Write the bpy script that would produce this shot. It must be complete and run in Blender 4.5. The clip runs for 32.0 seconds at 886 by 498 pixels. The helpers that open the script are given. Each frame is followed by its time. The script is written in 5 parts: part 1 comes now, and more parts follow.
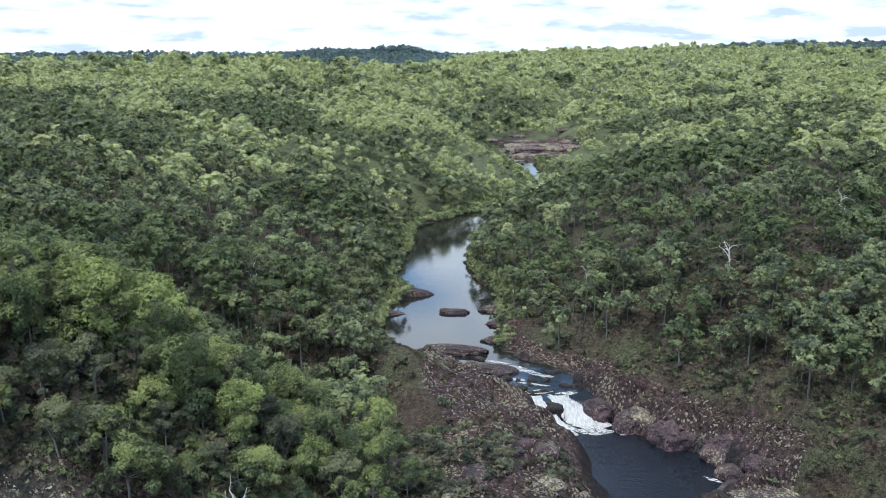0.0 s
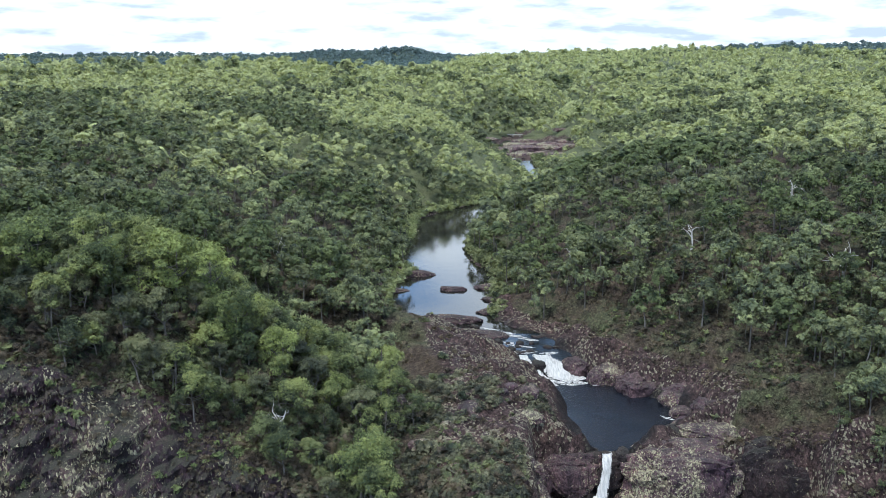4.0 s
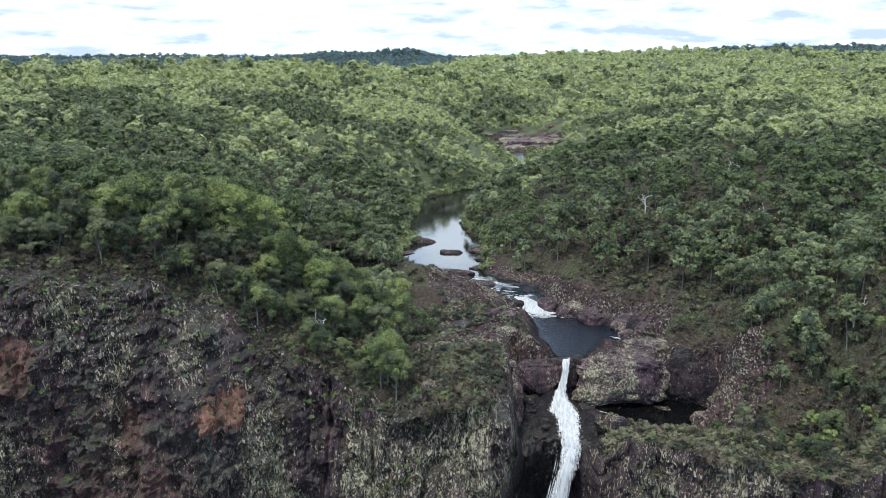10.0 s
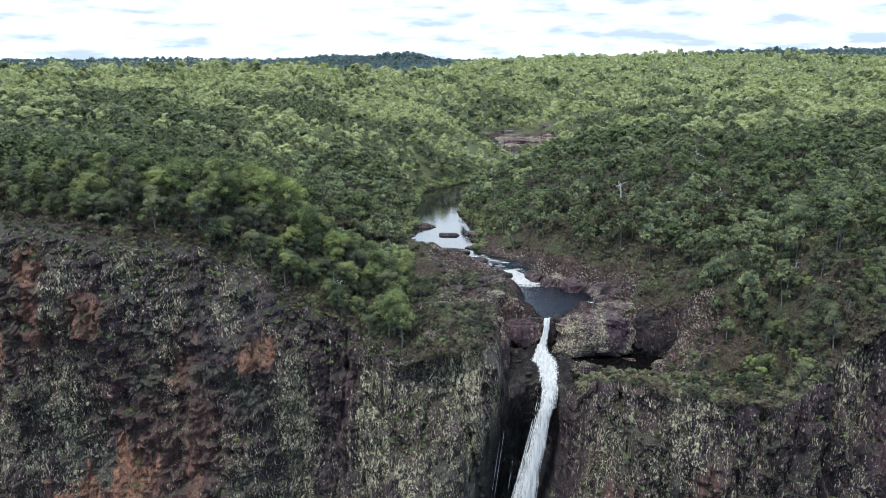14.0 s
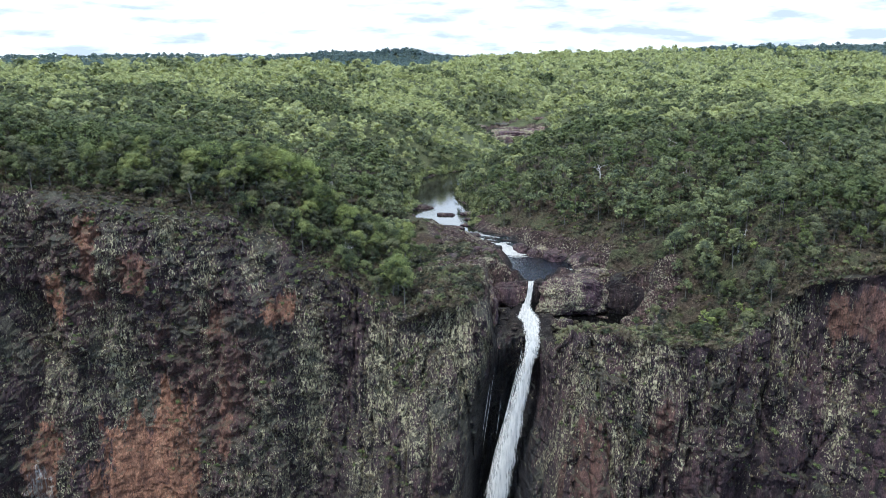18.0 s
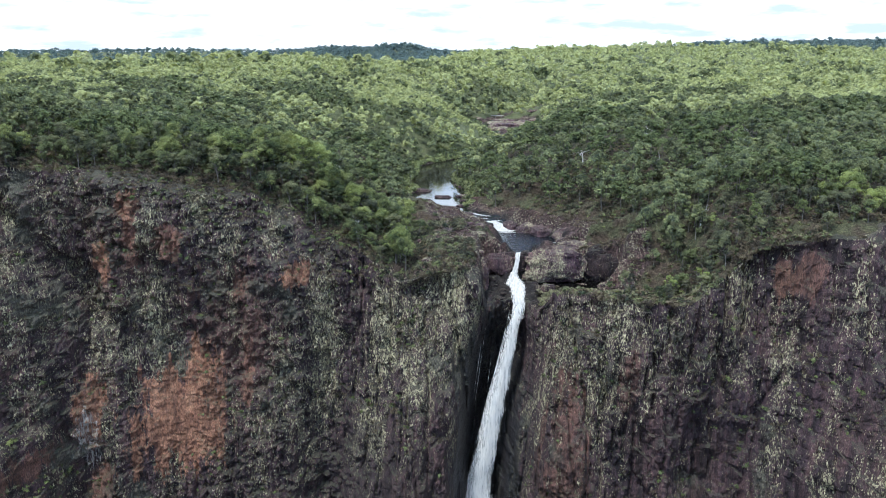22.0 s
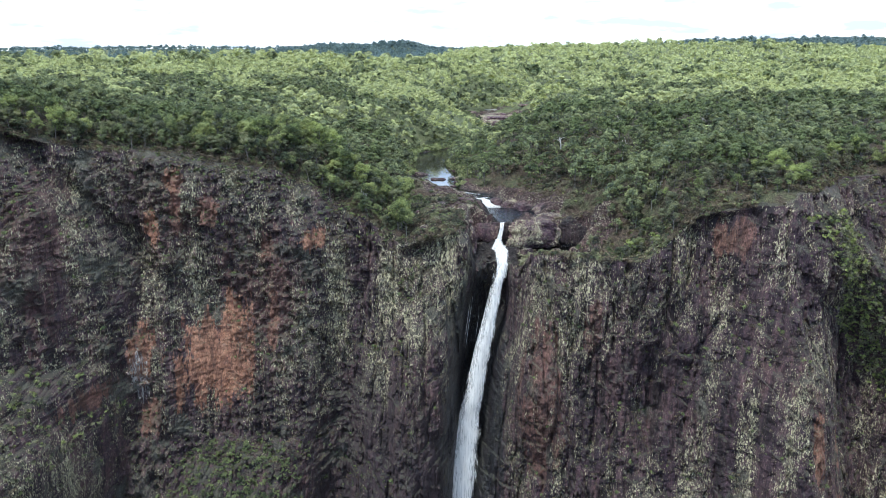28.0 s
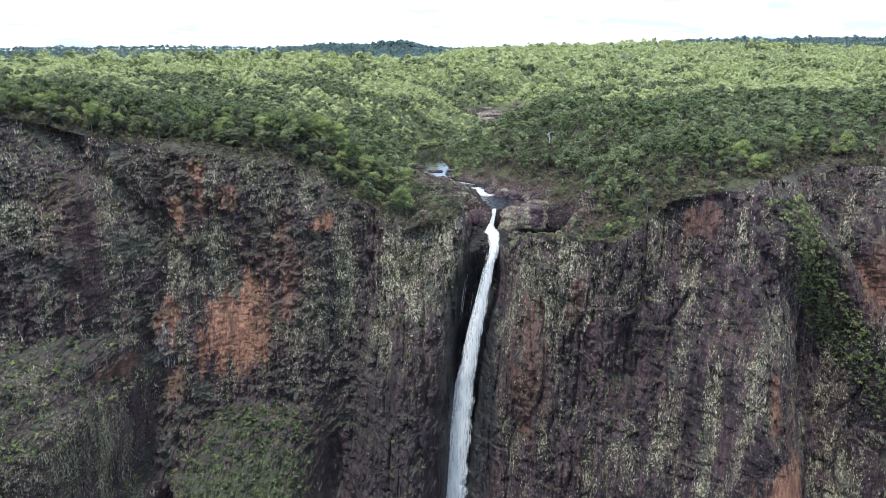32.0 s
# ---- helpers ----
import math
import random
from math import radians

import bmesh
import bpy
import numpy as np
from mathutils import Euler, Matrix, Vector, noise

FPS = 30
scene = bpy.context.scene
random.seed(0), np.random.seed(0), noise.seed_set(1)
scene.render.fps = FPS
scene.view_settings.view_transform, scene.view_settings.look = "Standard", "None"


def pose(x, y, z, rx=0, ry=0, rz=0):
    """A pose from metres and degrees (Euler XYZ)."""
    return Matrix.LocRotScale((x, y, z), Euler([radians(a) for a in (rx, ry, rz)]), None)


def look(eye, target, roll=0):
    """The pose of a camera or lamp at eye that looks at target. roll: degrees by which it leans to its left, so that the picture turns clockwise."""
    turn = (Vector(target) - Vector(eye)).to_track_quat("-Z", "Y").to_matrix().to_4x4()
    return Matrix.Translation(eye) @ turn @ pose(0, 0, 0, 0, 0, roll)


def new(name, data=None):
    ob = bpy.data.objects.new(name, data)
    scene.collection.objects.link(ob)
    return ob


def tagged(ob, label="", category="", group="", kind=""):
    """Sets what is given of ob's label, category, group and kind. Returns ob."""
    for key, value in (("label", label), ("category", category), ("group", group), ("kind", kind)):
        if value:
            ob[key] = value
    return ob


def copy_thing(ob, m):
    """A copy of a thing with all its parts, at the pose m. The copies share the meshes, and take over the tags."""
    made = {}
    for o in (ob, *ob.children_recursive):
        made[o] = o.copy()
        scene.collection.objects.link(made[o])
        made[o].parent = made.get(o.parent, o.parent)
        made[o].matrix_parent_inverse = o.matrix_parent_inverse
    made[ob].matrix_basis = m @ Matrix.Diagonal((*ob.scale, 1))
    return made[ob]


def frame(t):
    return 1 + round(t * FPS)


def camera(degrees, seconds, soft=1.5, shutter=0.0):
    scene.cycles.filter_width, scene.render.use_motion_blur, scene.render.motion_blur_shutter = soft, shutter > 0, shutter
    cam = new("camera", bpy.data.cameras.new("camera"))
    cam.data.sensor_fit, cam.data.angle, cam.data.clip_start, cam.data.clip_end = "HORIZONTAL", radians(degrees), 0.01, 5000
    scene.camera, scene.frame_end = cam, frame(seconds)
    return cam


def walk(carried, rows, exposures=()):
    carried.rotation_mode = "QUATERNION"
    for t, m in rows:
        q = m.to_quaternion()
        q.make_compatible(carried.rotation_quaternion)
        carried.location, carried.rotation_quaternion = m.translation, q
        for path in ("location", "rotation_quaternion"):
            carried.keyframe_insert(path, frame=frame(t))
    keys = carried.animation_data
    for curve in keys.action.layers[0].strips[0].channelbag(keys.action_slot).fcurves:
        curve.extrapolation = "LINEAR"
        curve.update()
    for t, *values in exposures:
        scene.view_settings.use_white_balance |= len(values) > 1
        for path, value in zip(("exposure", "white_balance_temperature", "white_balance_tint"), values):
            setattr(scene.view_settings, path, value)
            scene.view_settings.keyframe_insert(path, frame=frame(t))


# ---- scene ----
cam = camera(55.0, 32.0, soft=0.5)
walk(cam, [
    (0, pose(10.33, -180.19, 111.07, 76.837, 0, 1.342)),
    (2, pose(12.09, -201.86, 112.41, 76.965, 0, 1.424)),
    (4, pose(12.31, -226.04, 113.95, 76.881, 0, 1.510)),
    (6, pose(13.26, -252.16, 114.02, 76.882, 0, 1.548)),
    (8, pose(14.35, -278.77, 113.87, 76.891, 0, 1.584)),
    (10, pose(15.45, -305.53, 113.82, 76.991, 0, 1.588)),
    (12, pose(16.49, -333.11, 113.75, 77.114, 0, 1.583)),
    (14, pose(17.48, -361.51, 113.67, 77.226, 0, 1.563)),
    (16, pose(18.63, -389.37, 113.60, 77.117, 0, 1.535)),
    (18, pose(19.92, -416.69, 113.57, 76.973, 0, 1.481)),
    (20, pose(21.13, -443.88, 113.79, 76.805, 0, 1.441)),
    (22, pose(22.25, -470.93, 114.26, 76.632, 0, 1.369)),
    (24, pose(23.46, -498.54, 114.79, 76.523, 0, 1.265)),
    (26, pose(24.77, -526.72, 115.35, 76.454, 0, 1.245)),
    (28, pose(25.92, -554.74, 116.01, 76.439, 0, 1.195)),
    (30, pose(26.91, -582.61, 116.79, 76.440, 0, 1.149)),
    (32, pose(27.87, -610.45, 117.57, 76.421, 0, 1.088)),
], exposures=[(0, 0.02, 5660, 6), (14, 0.0, 5660, 6), (19, 0.1, 5660, 6), (23, 0.27, 5660, 6), (32, 0.44, 5660, 6)])

# ---- world and sun ----
SUN_EL, SUN_AZ = radians(66), radians(-152)     # azimuth from +y towards -x is negative


def nodes_of(tree):
    tree.nodes.clear()
    n, l = tree.nodes, tree.links

    def add(kind, **kw):
        nd = n.new(kind)
        for k, v in kw.items():
            nd.inputs[k].default_value = v
        return nd
    return add, l.new


world = bpy.data.worlds.new("sky")
scene.world = world
world.use_nodes = True
add, link = nodes_of(world.node_tree)
sky = add("ShaderNodeTexSky")
sky.sky_type, sky.sun_disc = "NISHITA", False
sky.sun_elevation, sky.sun_rotation = SUN_EL, SUN_AZ
coord = add("ShaderNodeTexCoord")
sep = add("ShaderNodeSeparateXYZ")
link(coord.outputs["Generated"], sep.inputs[0])


def sky_noise(scale, place, size, detail):
    mp = add("ShaderNodeMapping")
    mp.inputs["Scale"].default_value, mp.inputs["Location"].default_value = scale, place
    link(coord.outputs["Generated"], mp.inputs["Vector"])
    n = add("ShaderNodeTexNoise", Scale=size, Detail=detail, Roughness=0.5)
    link(mp.outputs[0], n.inputs["Vector"])
    return n.outputs[0]


def sky_ramp(fac, p0, c0, p1, c1):
    r = add("ShaderNodeValToRGB")
    e = r.color_ramp.elements
    e[0].position, e[0].color, e[1].position, e[1].color = p0, (*c0, 1), p1, (*c1, 1)
    link(fac, r.inputs[0])
    return r.outputs[0]


def sky_mix(fac, a, b, kind="MIX"):
    m = add("ShaderNodeMix")
    m.data_type, m.blend_type = "RGBA", kind
    for sock, v in ((m.inputs[0], fac), (m.inputs[6], a), (m.inputs[7], b)):
        if isinstance(v, float):
            sock.default_value = v
        elif isinstance(v, tuple):
            sock.default_value = (*v, 1)
        else:
            link(v, sock)
    return m.outputs[2]


# bright broken cumulus low down, more blue higher up, dark land below the horizon
low = sky_ramp(sky_noise((1, 1, 4.6), (0.52, 0, 0.13), 15.0, 6.0), 0.37, (7.4, 8.1, 9.1), 0.52, (12.4, 12.5, 12.5))
puffs = sky_ramp(sky_noise((1, 1, 1.6), (2.1, 0.4, 0.3), 2.6, 6.0), 0.46, (0.0, 0.0, 0.0), 0.60, (1.0, 1.0, 1.0))
high = sky_mix(puffs, sky.outputs[0], (24.0, 24.0, 24.0))
middle = sky_ramp(sky_noise((1, 1, 2.2), (0.7, 1.4, 0.2), 4.0, 5.0), 0.48, (7.0, 11.5, 19.0), 0.66, (24.0, 24.5, 25.0))
low = sky_mix(sky_ramp(sep.outputs[2], 0.10, (0, 0, 0), 0.22, (1, 1, 1)), low, middle)
whole = sky_mix(sky_ramp(sep.outputs[2], 0.40, (0, 0, 0), 0.60, (1, 1, 1)), low, high)
drop = add("ShaderNodeMath")
drop.operation = "ADD"
drop.inputs[1].default_value = 0.5
link(sep.outputs[2], drop.inputs[0])
whole = sky_mix(sky_ramp(drop.outputs[0], 0.470, (0, 0, 0), 0.488, (1, 1, 1)), (0.5, 0.55, 0.45), whole)
bg = add("ShaderNodeBackground", Strength=0.1)
link(whole, bg.inputs[0])
out = add("ShaderNodeOutputWorld")
link(bg.outputs[0], out.inputs[0])

sun_dir = Vector((math.sin(SUN_AZ) * math.cos(SUN_EL), math.cos(SUN_AZ) * math.cos(SUN_EL), math.sin(SUN_EL)))
sun = new("sun", bpy.data.lights.new("sun", "SUN"))
sun.data.energy, sun.data.angle, sun.data.color = 3.35, radians(6.0), (1.0, 0.95, 0.86)
sun.matrix_world = look(sun_dir * 1000, (0, 0, 0))

# ---- noise on arrays ----


def vnoise(x, y, z=0.0, seed=0):
    """Smooth value noise in -1..1 on arrays."""
    x, y, z = np.broadcast_arrays(np.asarray(x, float), np.asarray(y, float), np.asarray(z, float))
    xi, yi, zi = (np.floor(a).astype(np.int64) for a in (x, y, z))
    fx, fy, fz = x - xi, y - yi, z - zi
    fx, fy, fz = (a * a * (3 - 2 * a) for a in (fx, fy, fz))

    def corner(dx, dy, dz):
        h = ((xi + dx) * 374761393 + (yi + dy) * 668265263 + (zi + dz) * 2147483647 + seed * 974634541) & 0xFFFFFFFF
        h = ((h ^ (h >> 13)) * 1274126177) & 0xFFFFFFFF
        h = ((h ^ (h >> 16)) * 2246822519) & 0xFFFFFFFF
        return (h ^ (h >> 15)) / 2147483648.0 - 1
    c = [[[corner(i, j, k) for k in (0, 1)] for j in (0, 1)] for i in (0, 1)]
    a = [[c[i][j][0] * (1 - fz) + c[i][j][1] * fz for j in (0, 1)] for i in (0, 1)]
    b = [a[i][0] * (1 - fy) + a[i][1] * fy for i in (0, 1)]
    return b[0] * (1 - fx) + b[1] * fx


def fbm(x, y, z=0.0, seed=0, octaves=4, gain=0.5):
    total, amp = 0.0, 1.0
    for k in range(octaves):
        total = total + amp * vnoise(np.asarray(x) * 2 ** k, np.asarray(y) * 2 ** k, np.asarray(z) * 2 ** k, seed + 17 * k)
        amp *= gain
    return total


def smooth(a, lo, hi):
    s = np.clip((np.asarray(a, float) - lo) / (hi - lo), 0, 1)
    return s * s * (3 - 2 * s)


def blocks(x, z, w, h, seed):
    """Broken blocks: each stands out by its own amount."""
    xw = x + 0.35 * w * vnoise(x / w, z / w, seed=seed) + 0.15 * z * np.sin(seed)
    zw = z + 0.5 * h * vnoise(x / (2 * w), z / (2 * h), seed=seed + 1)
    zw = zw + h * vnoise(np.floor(xw / w), 0.5, seed=seed + 2)
    return vnoise(np.floor(xw / w) * 1.37 + 0.5, np.floor(zw / h) * 1.71 + 0.5, seed=seed + 3)


def cleft(x, z, w, h, seed, sharp):
    """1 in narrow clefts, falling off quickly to either side."""
    return (1 - np.abs(vnoise(x / w + 0.8 * vnoise(x / (3 * w), z / h, seed=seed + 1), z / h, seed=seed))) ** sharp


def bump2(x, y, cx, cy, rx, ry):
    return np.exp(-((x - cx) / rx) ** 2 - ((y - cy) / ry) ** 2)


# ---- the lie of the land (metres; the lip of the fall is near x 53, y 0, z 0) ----
RIM_X = [-900, -420, -300, -222, -200, -165, -136, -102, -70, -52, -18, 5, 24, 32, 37, 58, 62, 72, 89, 109, 123, 150, 178, 205, 226, 243, 262, 285, 320, 380, 450, 900]
RIM_Y = [-260, -180, -135, -92, -74, -54, -48, -40, -32, -28, -40, -52, -48, -40, -27, -26, -36, -50, -68, -80, -84, -72, -76, -92, -80, -56, -22, -16, -34, -60, -90, -260]
RIVER_Y = [-15, 0, 12, 26, 40, 52, 62, 70, 80, 88, 98, 106, 120, 155, 168, 190, 209, 241, 279, 333, 350, 400, 450, 500, 560, 650, 740, 820, 900, 1200]
RIVER_L = [46, 51, 47, 44, 45, 40, 36, 33, 28, 20, 4, -9, -24, -20, -22, -12, -22, -22, -18, -19, -10, 28, 55, 72, 66, 52, 50, 60, 96, 240]
RIVER_R = [58, 57, 70, 85, 81, 65, 57, 52, 49, 47, 41, 30, 22, 25, 24, 26, 19, 13, 14, 25, 34, 46, 66, 80, 80, 80, 76, 76, 100, 242]


def rim(x):
    return np.interp(x, RIM_X, RIM_Y) + 2.5 * vnoise(np.asarray(x) / 9.0, 3.3, seed=5) + 1.0 * vnoise(np.asarray(x) / 3.1, 8.3, seed=6)


def water_level(y):
    return np.interp(y, [-15, 64, 70, 90, 100, 350, 560, 690, 730, 1200], [0, 0, 3.0, 3.6, 4, 4, 5, 5.5, 9, 14])


def land(x, y):
    """Height of the ground on the plateau."""
    x, y = np.broadcast_arrays(np.asarray(x, float), np.asarray(y, float))
    wob = 2.2 * vnoise(x / 11, y / 11, seed=2) + 1.1 * vnoise(x / 4, y / 4, seed=3)
    left = np.interp(y, RIVER_Y, RIVER_L) - x + wob
    right = x - np.interp(y, RIVER_Y, RIVER_R) + wob
    w = water_level(y)
    near = smooth(y, 110, 40)
    gorge_l = np.interp(left, [-3, 0, 3, 10, 22, 40, 55, 78, 108, 135, 190, 300, 700, 2500], [-2, 0, 3, 9, 12.5, 12, 8, 17, 34, 50, 58, 64, 66, 68])
    up_l = np.interp(left, [-3, 0, 4, 14, 50, 100, 180, 320, 700, 2500], [-2, 0, 1.6, 5, 22, 38, 50, 57, 62, 66])
    gorge_r = np.interp(right, [-3, 0, 3, 9, 22, 45, 100, 180, 320, 900, 2500], [-2, 0, 3, 8, 12, 20, 40, 48, 51, 58, 75])
    up_r = np.interp(right, [-3, 0, 5, 20, 50, 100, 180, 320, 900, 2500], [-2, 0, 1.6, 6, 22, 40, 49, 53, 60, 76]) * (1 - 0.45 * smooth(y, 260, 480))
    zl = gorge_l * near + up_l * (1 - near)
    zr = gorge_r * near + up_r * (1 - near)
    bed = -1.6 * np.ones_like(x)
    z = np.where(left > right, zl, zr)
    z = np.where((left <= -3) & (right <= -3), np.minimum(bed, np.maximum(zl, zr)), z)
    # beyond 350 m the valley opens and the hills begin
    far = smooth(y, 420, 900)
    side = np.minimum(np.maximum(left, right), 1e5)
    z = z * (1 - far * 0.35 * smooth(side, 60, 10) * smooth(side, 0, 12))
    z = z + w
    # far off the valley closes and the plateau runs on
    run = smooth(y, 900, 1500)
    z = z * (1 - run) + run * (47 + 0.008 * np.clip(x, 0, 3000))
    # the rim slopes down towards the edge
    d = y - np.interp(x, RIM_X, RIM_Y)
    fall_l = smooth(x, 10, -60) * np.interp(x, [-160, -90, -60], [4, 9, 13]) * np.exp(-np.maximum(d, 0) / 20)
    fall_r = smooth(x, 118, 135) * np.interp(x, [130, 150, 168, 214, 250, 300], [10, 22, 18, 10, 13, 12]) * np.exp(-np.maximum(d, 0) / 24)
    mid = smooth(x, -40, -5) * smooth(x, 45, 30) * 11 * np.exp(-np.maximum(d, 0) / 16)
    z = z - fall_l - fall_r - mid + 15 * smooth(x, -180, -245) * smooth(y, 140, -10)
    # outer rim, the sunken bench with its black pool, and the wet ledge under the lip
    rise = np.interp(x, [60, 69, 75, 90, 106, 127, 140, 150], [-12, -8.5, -7.5, -5, -4.5, -4.5, -1, 3])
    y_hi, y_lo = np.interp(x, [66, 95, 116, 150], [-14, -14, 8, 26]), np.interp(x, [66, 95, 116, 150], [-24, -24, -44, -64])
    outer = smooth(x, 58, 66) * smooth(x, 168, 132) * smooth((y_hi - y) / (y_hi - y_lo), 0, 1)
    ease = np.clip((-20 - y) / (-20 - np.interp(x, RIM_X, RIM_Y) + 4), 0, 1)
    z = z * (1 - outer) + outer * (rise * ease - 16.8 * (1 - ease) + 1.0 * vnoise(x / 9, y / 9, seed=12))
    cap = smooth(((x - 90) / 44) ** 2 + ((y - 4) / 14) ** 2, 1.25, 0.6) * smooth(x, 56, 60)
    z = z * (1 - cap) + cap * np.minimum(z, 2.4 + 0.24 * np.clip(x - 95, 0, 60) + 1.2 * vnoise(x / 6, y / 6, seed=17))
    pool = smooth(((x - 86) / 25) ** 2 + ((y + 10) / 13.5) ** 2, 1.3, 0.8)
    z = z * (1 - pool) + pool * (-18.0 + 0.7 * vnoise(x / 5, y / 5, seed=9))
    ledge = smooth(x, 30, 36) * smooth(x, 70, 62) * smooth(y, 3.5, 1.0)
    z = z * (1 - ledge) + ledge * (-13.6 - 0.32 * np.clip(-6 - y, 0, 30) + (1.1 * vnoise(x / 4, y / 4, seed=13) + 0.8 * vnoise(x / 1.8, y / 1.8, seed=14)) * (1 - 0.9 * bump2(x, y, 52, -14, 7, 16)))
    # wooded spur on the left rim, with a damp gully behind it
    z = z + 11 * bump2(x, y, -66, -4, 34, 20) - 13 * bump2(x, y, -52, 48, 34, 20) * smooth(x, -10, -30)
    # flat rock bar across the far river
    bar = smooth(((x - 84) / 50) ** 2 + ((y - 728) / 80) ** 2, 1.3, 0.7)
    z = z * (1 - bar) + bar * (6.2 + 2.6 * vnoise(x / 16, y / 11, seed=15) + 1.2 * vnoise(x / 6, y / 5, seed=16))
    # hills to the horizon
    hills = 52 * bump2(x, y, 950, 2700, 800, 900) + 62 * bump2(x, y, 2100, 3500, 1100, 900) + 26 * bump2(x, y, 160, 2300, 420, 700)
    hills = hills + 42 * bump2(x, y, -400, 4350, 380, 380) + 16 * bump2(x, y, -290, 4350, 70, 250) + 27 * bump2(x, y, -1000, 4400, 800, 400) + 34 * bump2(x, y, -2100, 4300, 900, 500) + 10 * bump2(x, y, -1500, 1500, 700, 500)
    hills = hills + (8 * bump2(x, y, -420, 900, 260, 300) + 16 * bump2(x, y, 420, 700, 300, 260)) * smooth(side, 15, 130)
    z = z + hills + smooth(side, 20, 160) * (3.5 * vnoise(x / 90, y / 90, seed=21) + 7 * smooth(y, 200, 900) * vnoise(x / 260, y / 260, seed=22))
    # roughness of rock and soil
    rocky = smooth(np.minimum(np.abs(left), np.abs(right)), 70, 10) * smooth(y, 260, 120)
    dry = smooth(np.maximum(left, right), -3, 2)
    z = z + dry * (0.9 + 1.3 * rocky) * vnoise(x / 7, y / 7, seed=31) + dry * (0.35 + 0.55 * rocky) * vnoise(x / 2.6, y / 2.6, seed=32) + dry * rocky * (0.35 * vnoise(x / 1.3, y / 1.3, seed=33) + 0.9 * blocks(x, y, 6.5, 5.0, 181) + 0.5 * blocks(x, y, 2.6, 2.2, 191) + 0.7 * cleft(0.5 * x + y, x - 0.5 * y, 3.4, 16, 195, 5)) * smooth(np.maximum(left, right), 0, 4)
    return z


# ---- materials ----


def mat(name, rough=0.9):
    m = bpy.data.materials.new(name)
    m.use_nodes = True
    add, link = nodes_of(m.node_tree)
    b = add("ShaderNodeBsdfPrincipled", Roughness=rough)
    o = add("ShaderNodeOutputMaterial")
    link(b.outputs[0], o.inputs[0])
    return m, add, link, b, o


def position(add, link, scale=(1, 1, 1)):
    g = add("ShaderNodeNewGeometry")
    mp = add("ShaderNodeMapping")
    mp.inputs["Scale"].default_value = scale
    link(g.outputs["Position"], mp.inputs["Vector"])
    return mp.outputs[0]


def noise_of(add, link, vec, scale, detail=4.0, rough=0.6):
    n = add("ShaderNodeTexNoise", Scale=scale, Detail=detail, Roughness=rough)
    link(vec, n.inputs["Vector"])
    return n.outputs[0]


def stops(add, link, fac, pairs):
    r = add("ShaderNodeValToRGB")
    e = r.color_ramp.elements
    while len(e) < len(pairs):
        e.new(0.5)
    for k, (p, c) in enumerate(pairs):
        e[k].position = p
        e[k].color = (*c, 1) if len(c) == 3 else c
    link(fac, r.inputs[0])
    return r.outputs[0]


def mixed(add, link, fac, a, b, kind="MIX"):
    m = add("ShaderNodeMix")
    m.data_type, m.blend_type = "RGBA", kind
    for sock, v in ((m.inputs[0], fac), (m.inputs[6], a), (m.inputs[7], b)):
        if isinstance(v, (int, float)):
            sock.default_value = v
        elif isinstance(v, tuple):
            sock.default_value = (*v, 1)
        else:
            link(v, sock)
    return m.outputs[2]


def maths(add, link, op, a, b=0.0, clamp=False):
    m = add("ShaderNodeMath")
    m.operation, m.use_clamp = op, clamp
    for sock, v in ((m.inputs[0], a), (m.inputs[1], b)):
        if isinstance(v, (int, float)):
            sock.default_value = v
        else:
            link(v, sock)
    return m.outputs[0]


def grey(v):
    return (v, v, v)


def relief(add, link, b, height, strength, dist):
    bp = add("ShaderNodeBump", Strength=strength, Distance=dist)
    link(height, bp.inputs["Height"])
    link(bp.outputs[0], b.inputs["Normal"])


def mask_of(add, link, place, radius, edge):
    """1 inside an uneven patch round a place, 0 outside: a stain with its own shape."""
    g = add("ShaderNodeNewGeometry")
    mp = add("ShaderNodeMapping")
    mp.vector_type = "TEXTURE"
    mp.inputs["Location"].default_value = place
    mp.inputs["Scale"].default_value = radius
    link(g.outputs["Position"], mp.inputs["Vector"])
    ln = add("ShaderNodeVectorMath")
    ln.operation = "LENGTH"
    link(mp.outputs[0], ln.inputs[0])
    s = maths(add, link, "ADD", ln.outputs["Value"], edge)
    return stops(add, link, s, [(0.80, grey(1)), (1.0, grey(0))])


def flakes(add, link, stretch, size, warp):
    """Angular cells with uneven edges: three random values a cell, and the distance to its rim."""
    vec = position(add, link, stretch)
    n = add("ShaderNodeTexNoise", Scale=size * 1.3, Detail=3.0, Roughness=0.65)
    link(vec, n.inputs["Vector"])
    off = add("ShaderNodeVectorMath")
    off.operation = "MULTIPLY_ADD"
    off.inputs[1].default_value = (warp, warp, warp)
    link(n.outputs["Color"], off.inputs[0])
    link(vec, off.inputs[2])
    v = add("ShaderNodeTexVoronoi", Scale=size)
    link(off.outputs[0], v.inputs["Vector"])
    sp = add("ShaderNodeSeparateColor")
    link(v.outputs["Color"], sp.inputs[0])
    return sp.outputs[0], sp.outputs[1], v.outputs["Distance"]


